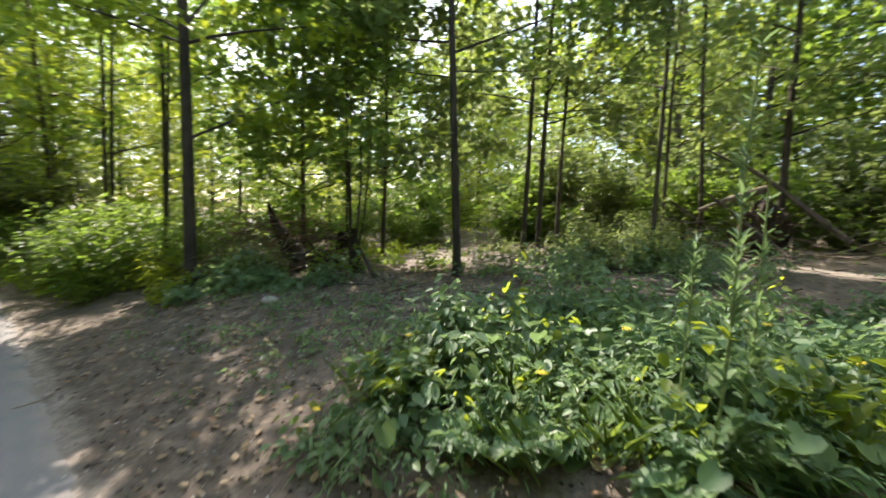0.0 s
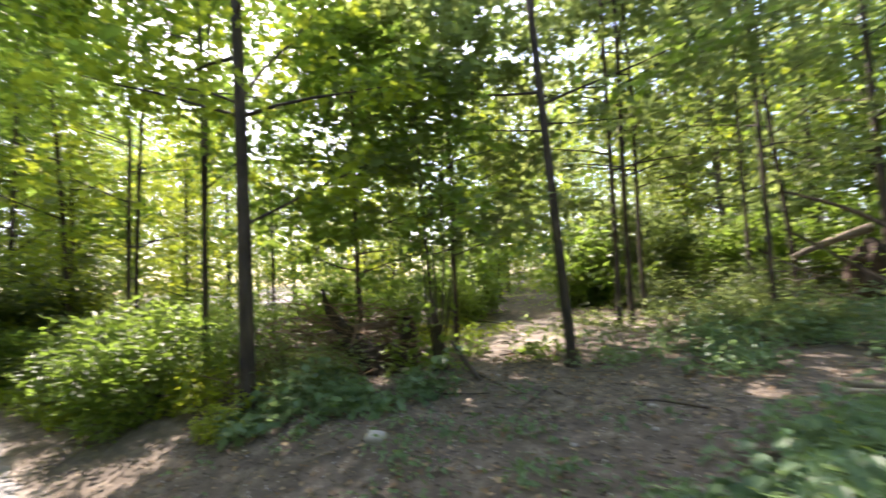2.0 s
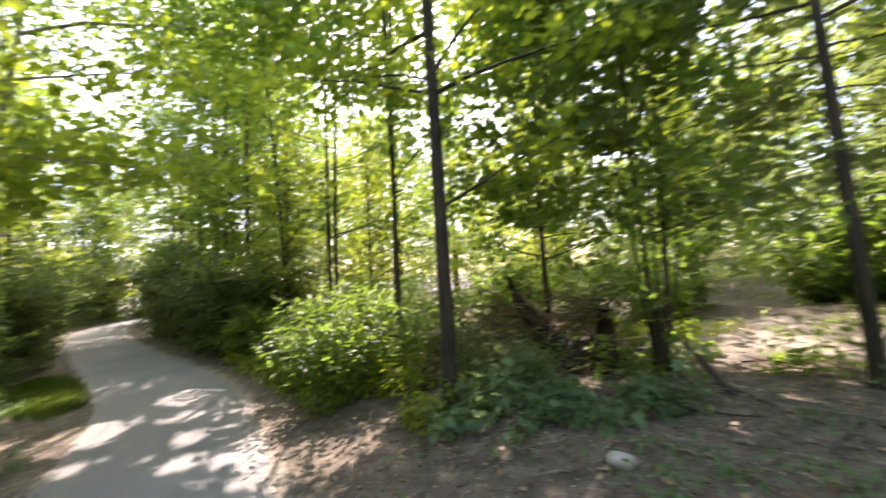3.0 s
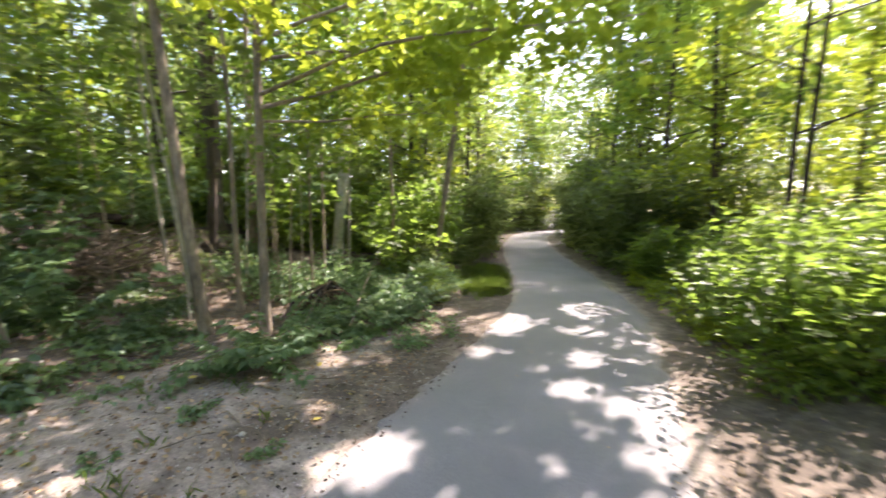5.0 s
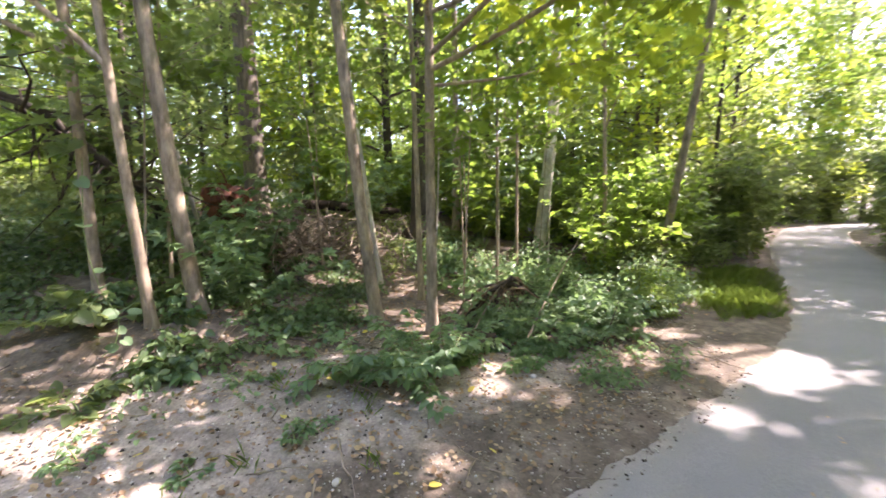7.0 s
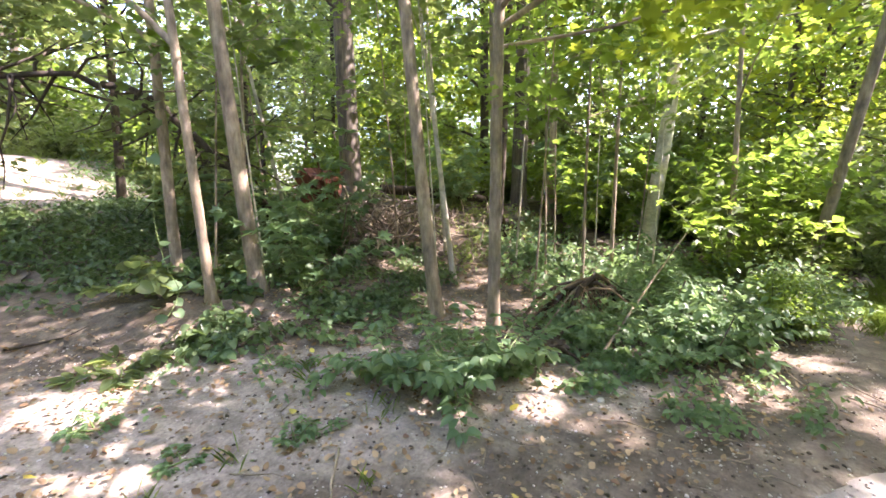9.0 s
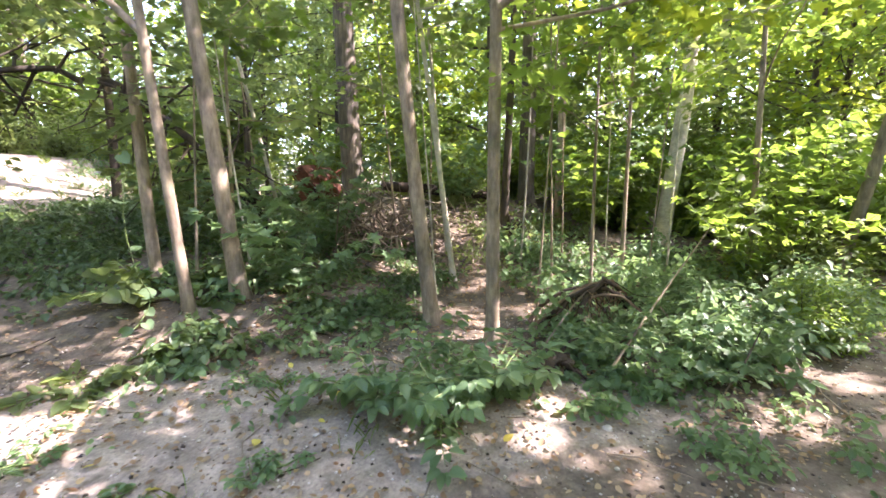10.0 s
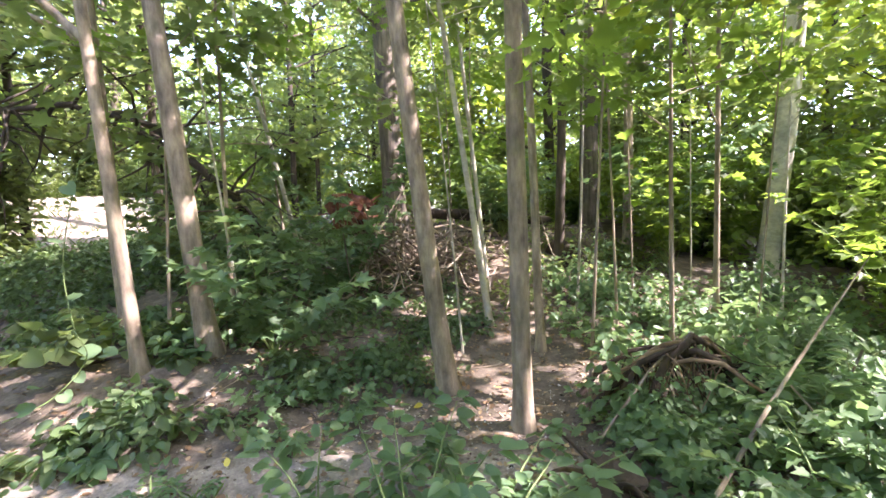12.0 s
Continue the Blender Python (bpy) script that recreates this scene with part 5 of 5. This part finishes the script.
def dead_tangle():
    """An arched dead bough over the mound with hanging twigs."""
    rng = np.random.default_rng(550)
    root = thing("dead_bough", -8.0, -3.0, floor_z(-8.0, -3.0), "dark arched dead bough with hanging bare twigs over ivy", "dead branch")
    base = floor_z(-8.0, -3.0)
    line = np.array([(1.5, -0.5, 2.0), (0.9, -0.4, 2.25), (0.0, 0.0, 2.35), (-0.6, 0.5, 1.9), (-1.1, 0.95, 1.25), (-1.5, 1.3, 0.5), (-1.7, 1.5, -0.1)])
    line[:, 2] -= base * 0.5
    b = Builder()
    fine = smooth_line(line, 4)
    fine[1:-1] += rng.normal(0, 0.035, (len(fine) - 2, 3))
    b.tube(fine, np.linspace(0.025, 0.07, len(fine)), 8, rng, 0.1)
    part("bough", b.mesh("bough", BARK_DARK, True), root)
    for i in range(56):
        k = rng.uniform(0.3, 4.2)
        s = np.array([np.interp(k, range(7), line[:, j]) for j in range(3)])
        way = rng.normal(0, 1, 3) + np.array([0.2, -0.1, rng.choice([-0.8, 0.7])])
        q = limb_line(s, way, rng.uniform(0.5, 1.5), rng, -0.5, 6, 0.22)
        q[:, 2] = np.maximum(q[:, 2], 0.1)
        t = Builder()
        t.tube(q, np.linspace(0.022, 0.004, 6), 5, cap=False)
        part("twig", t.mesh("twig", BARK_DARK), root)


dead_tangle()


# ---------------------------------------------------------------- single plants near the walk
def big_plant(name, x, y, h, spread, label, leaf, seed, stems, size, shape, category="sapling"):
    """A young broad-leaved plant: arching stems with pairs of leaves."""
    rng = np.random.default_rng(seed)
    root = thing(name, x, y, floor_z(x, y), label, category)
    crown = Builder()
    for i in range(stems):
        a = i * 2.4 + rng.uniform(-0.3, 0.3)
        out = spread * rng.uniform(0.35, 1.0)
        q = limb_line((0, 0, -0.02), (cos(a) * out, sin(a) * out, h), np.hypot(out, h) * rng.uniform(0.75, 1.05), rng, -0.9, 8, 0.06)
        q[:, 2] = np.maximum(q[:, 2], 0.0)
        b = Builder()
        b.tube(q, np.linspace(0.008, 0.002, 8), 5)
        part("stem", b.mesh("stem", STEM), root)
        for k in range(2, 8):
            side = np.cross(q[k] - q[k - 1], (0, 0, 1))
            side /= np.linalg.norm(side) + 1e-6
            fwd = (q[k] - q[k - 1]) / np.linalg.norm(q[k] - q[k - 1])
            n = 5 if k == 7 else 4
            head = np.array([side + 0.4 * fwd, -side + 0.4 * fwd, side * 0.5 + fwd, -side * 0.5 + fwd, fwd][:n])
            head[:, 2] -= 0.25
            at = q[k] + head * 0.03
            crown.leaves(at, np.tile((0, 0, 1.0), (n, 1)) + rng.normal(0, 0.3, (n, 3)), size * rng.uniform(0.7, 1.2, n), rng, shape, head, 0.5)
    part("foliage", crown.mesh("foliage", leaf), root)
    return root


big_plant("sapling", -7.4, 1.95, 0.5, 0.6, "low leafy green sapling at the edge of trodden earth", LEAF_HERB, 601, 12, 0.085, "egg")
big_plant("sapling", -7.8, 2.45, 0.5, 0.6, "low leafy green sapling before a brown trunk", LEAF_HERB, 602, 12, 0.085, "egg")
big_plant("sapling", -7.55, 2.3, 0.55, 0.6, "drooping yellow-green sapling leaves near the ground", LEAF_HERB, 603, 10, 0.085, "egg")
big_plant("sapling", -8.2, 0.25, 1.15, 0.75, "maple sapling with broad pale layered leaves by a stout trunk", LEAF_HERB, 631, 9, 0.125, "maple")
big_plant("sapling", -7.35, -0.55, 0.45, 0.7, "low broad-leaved creeper at the trunks' feet", LEAF_DARK, 634, 10, 0.10, "round")
big_plant("sapling", -7.05, 0.45, 0.16, 0.22, "small green seedling with large leaves on earth", LEAF_HERB, 604, 5, 0.09, "egg")
big_plant("sapling", -6.55, 0.15, 0.12, 0.3, "flat dark green leaf rosette on sandy earth", LEAF_DARK, 605, 5, 0.12, "egg")
big_plant("sapling", -9.3, -0.55, 1.1, 0.9, "maple sapling with broad pale layered leaves", LEAF_HERB, 606, 10, 0.13, "maple")
big_plant("sapling", -9.9, -0.9, 1.7, 0.9, "maple sapling with broad green layered leaves", LEAF_HERB, 607, 12, 0.13, "maple")
big_plant("sapling", -8.75, -1.45, 1.25, 0.8, "leafy maple sapling with pale layered leaves by the trunks", LEAF_HERB, 621, 14, 0.12, "maple")
big_plant("sapling", -8.55, -2.3, 1.8, 0.9, "tall leafy maple sapling over the ivy", LEAF_DARK, 622, 14, 0.13, "maple")


big_plant("sapling", -12.9, 4.9, 2.0, 1.0, "tall maple sapling with broad sunlit leaves", LEAF_MAPLE, 609, 14, 0.15, "maple")
big_plant("sapling", -13.9, 2.0, 2.2, 0.9, "tall maple sapling with broad green leaves", LEAF_MAPLE, 610, 14, 0.17, "maple")
big_plant("sapling", -11.9, 4.3, 1.7, 0.9, "maple sapling with broad sunlit leaves near the path", LEAF_MAPLE, 616, 12, 0.14, "maple")
big_plant("sapling", -14.6, 1.8, 2.4, 1.2, "tall maple sapling with broad pale leaves", LEAF_HERB, 617, 14, 0.18, "maple")
big_plant("sapling", -13.2, -0.6, 1.6, 1.0, "maple sapling with broad pale leaves on the slope", LEAF_HERB, 618, 12, 0.17, "maple")


PLOT = np.random.default_rng(660)
for i in range(34):
    x, y = (float(v[0]) for v in inside(1, 1.45, 2.15, 1.75, 0.75, PLOT))
    if abs(float(off_path(np.array([x]), np.array([y]))[0])) > 1.3:
        k = i % 4
        big_plant(("nettle", "burdock", "weed", "nettle")[k], x, y, (0.38, 0.16, 0.3, 0.46)[k], (0.12, 0.3, 0.25, 0.14)[k],
                  ("upright green nettle on the sunny bank", "low burdock with broad grey-green leaves", "leafy green weed on the sunny bank", "tall green nettle among lower weeds")[k],
                  LEAF_LIME if i % 9 == 2 else LEAF_HERB, 661 + i, (5, 6, 8, 5)[k], (0.075, 0.12, 0.07, 0.08)[k], ("egg", "round", "maple", "egg")[k], "plant")
for i in range(10):
    x, y = (float(v[0]) for v in inside(1, -6.9, 1.5, 1.2, 1.2, PLOT))
    if float(off_path(np.array([x]), np.array([y]))[0]) < -1.4:
        big_plant("seedling", x, y, PLOT.uniform(0.06, 0.14), PLOT.uniform(0.06, 0.14), "small green seedling on trodden earth", LEAF_HERB, 700 + i, 3, PLOT.uniform(0.03, 0.045), "egg", "plant")
for i in range(22):
    x, y = (float(v[0]) for v in inside(1, -9.5, 3.6, 1.25, 0.65, PLOT, -0.5))
    if float(off_path(np.array([x]), np.array([y]))[0]) < -1.35:
        big_plant("bramble", x, y, PLOT.uniform(0.25, 0.5), PLOT.uniform(0.3, 0.5), "broad-leaved pale green bramble beside the path", LEAF_HERB, 730 + i, 6, PLOT.uniform(0.06, 0.085), "maple" if i % 2 else "egg", "plant")


def vine(x, y, pts, seed):
    """A thin creeper hanging down, with a heart-shaped leaf at each joint."""
    rng = np.random.default_rng(seed)
    root = thing("vine", x, y, floor_z(x, y), "thin green creeper with heart-shaped leaves hanging by the trunks", "vine")
    q = smooth_line(np.array(pts, dtype=float), 6)
    b = Builder()
    b.tube(q, np.full(len(q), 0.004), 5)
    part("stem", b.mesh("stem", STEM), root)
    c = Builder()
    at = q[2::3] + rng.normal(0, 0.05, (len(q[2::3]), 3))
    at[:, 2] = np.maximum(at[:, 2], 0.04)
    c.leaves(at, np.stack([rng.normal(0.6, 0.4, len(at)), rng.normal(0.5, 0.4, len(at)), np.full(len(at), 0.8)], 1), 0.095 * rng.uniform(0.7, 1.2, len(at)), rng, "round")
    part("foliage", c.mesh("foliage", LEAF_HERB), root)


vine(-7.15, -0.3, [(-0.15, -0.25, 1.5), (0.02, -0.08, 0.85), (0.03, 0.05, 0.4), (0.0, 0.15, 0.2), (0.2, 0.35, 0.06), (0.42, 0.5, 0.05)], 641)


def tall_weed(x, y, h, seed, label):
    rng = np.random.default_rng(seed)
    root = thing("tall_weed", x, y, floor_z(x, y), label, "plant", "tall weeds on the bank")
    z = np.linspace(-0.02, h, 14)
    pts = np.stack([0.05 * z + 0.02 * np.sin(z * 3), 0.02 * np.sin(z * 2.2), z], 1)
    b = Builder()
    b.tube(pts, np.linspace(0.008, 0.003, 14), 6)
    part("stem", b.mesh("stem", STEM), root)
    n = int(h * 52)
    f = rng.uniform(0.2, 1.0, n)
    a = rng.uniform(0, 2 * pi, n)
    p = np.stack([np.interp(f * h, z, pts[:, 0]), np.interp(f * h, z, pts[:, 1]), f * h], 1)
    head = 1.6 * np.stack([np.cos(a), np.sin(a), 0.7 + 0.8 * f], 1)
    c = Builder()
    c.leaves(p, np.stack([-1.3 * np.cos(a), -1.3 * np.sin(a), np.full(n, 0.6)], 1), (0.105 - 0.05 * f) * rng.uniform(0.7, 1.1, n), rng, "lance", head, 0.7)
    part("foliage", c.mesh("foliage", LEAF_HERB), root)


tall_weed(1.02, 1.48, 1.62, 611, "tall slender green weed with narrow leaves")
tall_weed(1.22, 1.62, 1.15, 612, "slender green weed with narrow leaves beside a taller one")
tall_weed(0.95, 1.62, 0.9, 613, "slender green weed with narrow leaves beside a taller one")
tall_weed(2.0, 2.9, 0.8, 614, "short slender weed with narrow leaves")


def flower(x, y, h, seed):
    rng = np.random.default_rng(seed)
    root = thing("yellow_flower", x, y, floor_z(x, y), "small bright yellow flower on a thin stem in weeds", "flower", "yellow flowers")
    b = Builder()
    b.tube([(0, 0, -0.02), (0.01, 0, h * 0.5), (0.02, 0.01, h)], [0.003, 0.0025, 0.002], 5)
    part("stem", b.mesh("stem", STEM), root)
    c = Builder()
    a = np.arange(11) * 2 * pi / 11
    c.leaves(np.tile((0.02, 0.01, h), (11, 1)), np.tile((0, 0, 1.0), (11, 1)) + rng.normal(0, 0.1, (11, 3)), 0.026, rng, "oval", np.stack([np.cos(a), np.sin(a), 0.35 + 0 * a], 1) * 3)
    part("petals", c.mesh("petals", PETAL), root)


for i, (x, y, h) in enumerate([(-0.62, 1.95, 0.32), (0.42, 1.72, 0.42), (0.86, 1.92, 0.45), (1.5, 2.0, 0.5), (1.56, 1.96, 0.5), (1.78, 1.72, 0.42), (-0.2, 2.3, 0.4)]):
    flower(x, y, h, 620 + i)


def stone(x, y, r, seed, label="pale rounded stone half sunk in the earth"):
    bm = bmesh.new()
    bmesh.ops.create_icosphere(bm, subdivisions=2, radius=1.0)
    for v in bm.verts:
        q = noise.noise(v.co * 1.3 + Vector((seed, seed, 0)))
        v.co = Vector((v.co.x * r, v.co.y * r * 0.8, v.co.z * r * 0.6)) * (1 + 0.4 * q)
    me = bpy.data.meshes.new("stone")
    bm.to_mesh(me)
    bm.free()
    for f in me.polygons:
        f.use_smooth = True
    me.materials.append(STONE)
    ob = new("stone", me)
    ob.location = (x, y, floor_z(x, y) + r * 0.25)
    ob.rotation_euler = (0, 0, seed)
    tagged(ob, label, "stone", "stones on the ground")


stone(-1.98, 4.73, 0.10, 3)
R = np.random.default_rng(700)
for i in range(46):
    x, y = (R.uniform(-9.0, -5.8), R.uniform(0.0, 3.6)) if i < 30 else (R.uniform(-3.5, 1.5), R.uniform(3.2, 6.5))
    if abs(float(off_path(np.array([x]), np.array([y]))[0])) > 1.25:
        stone(x, y, R.uniform(0.012, 0.035), i + 1.3, "small pale stone on bare earth")
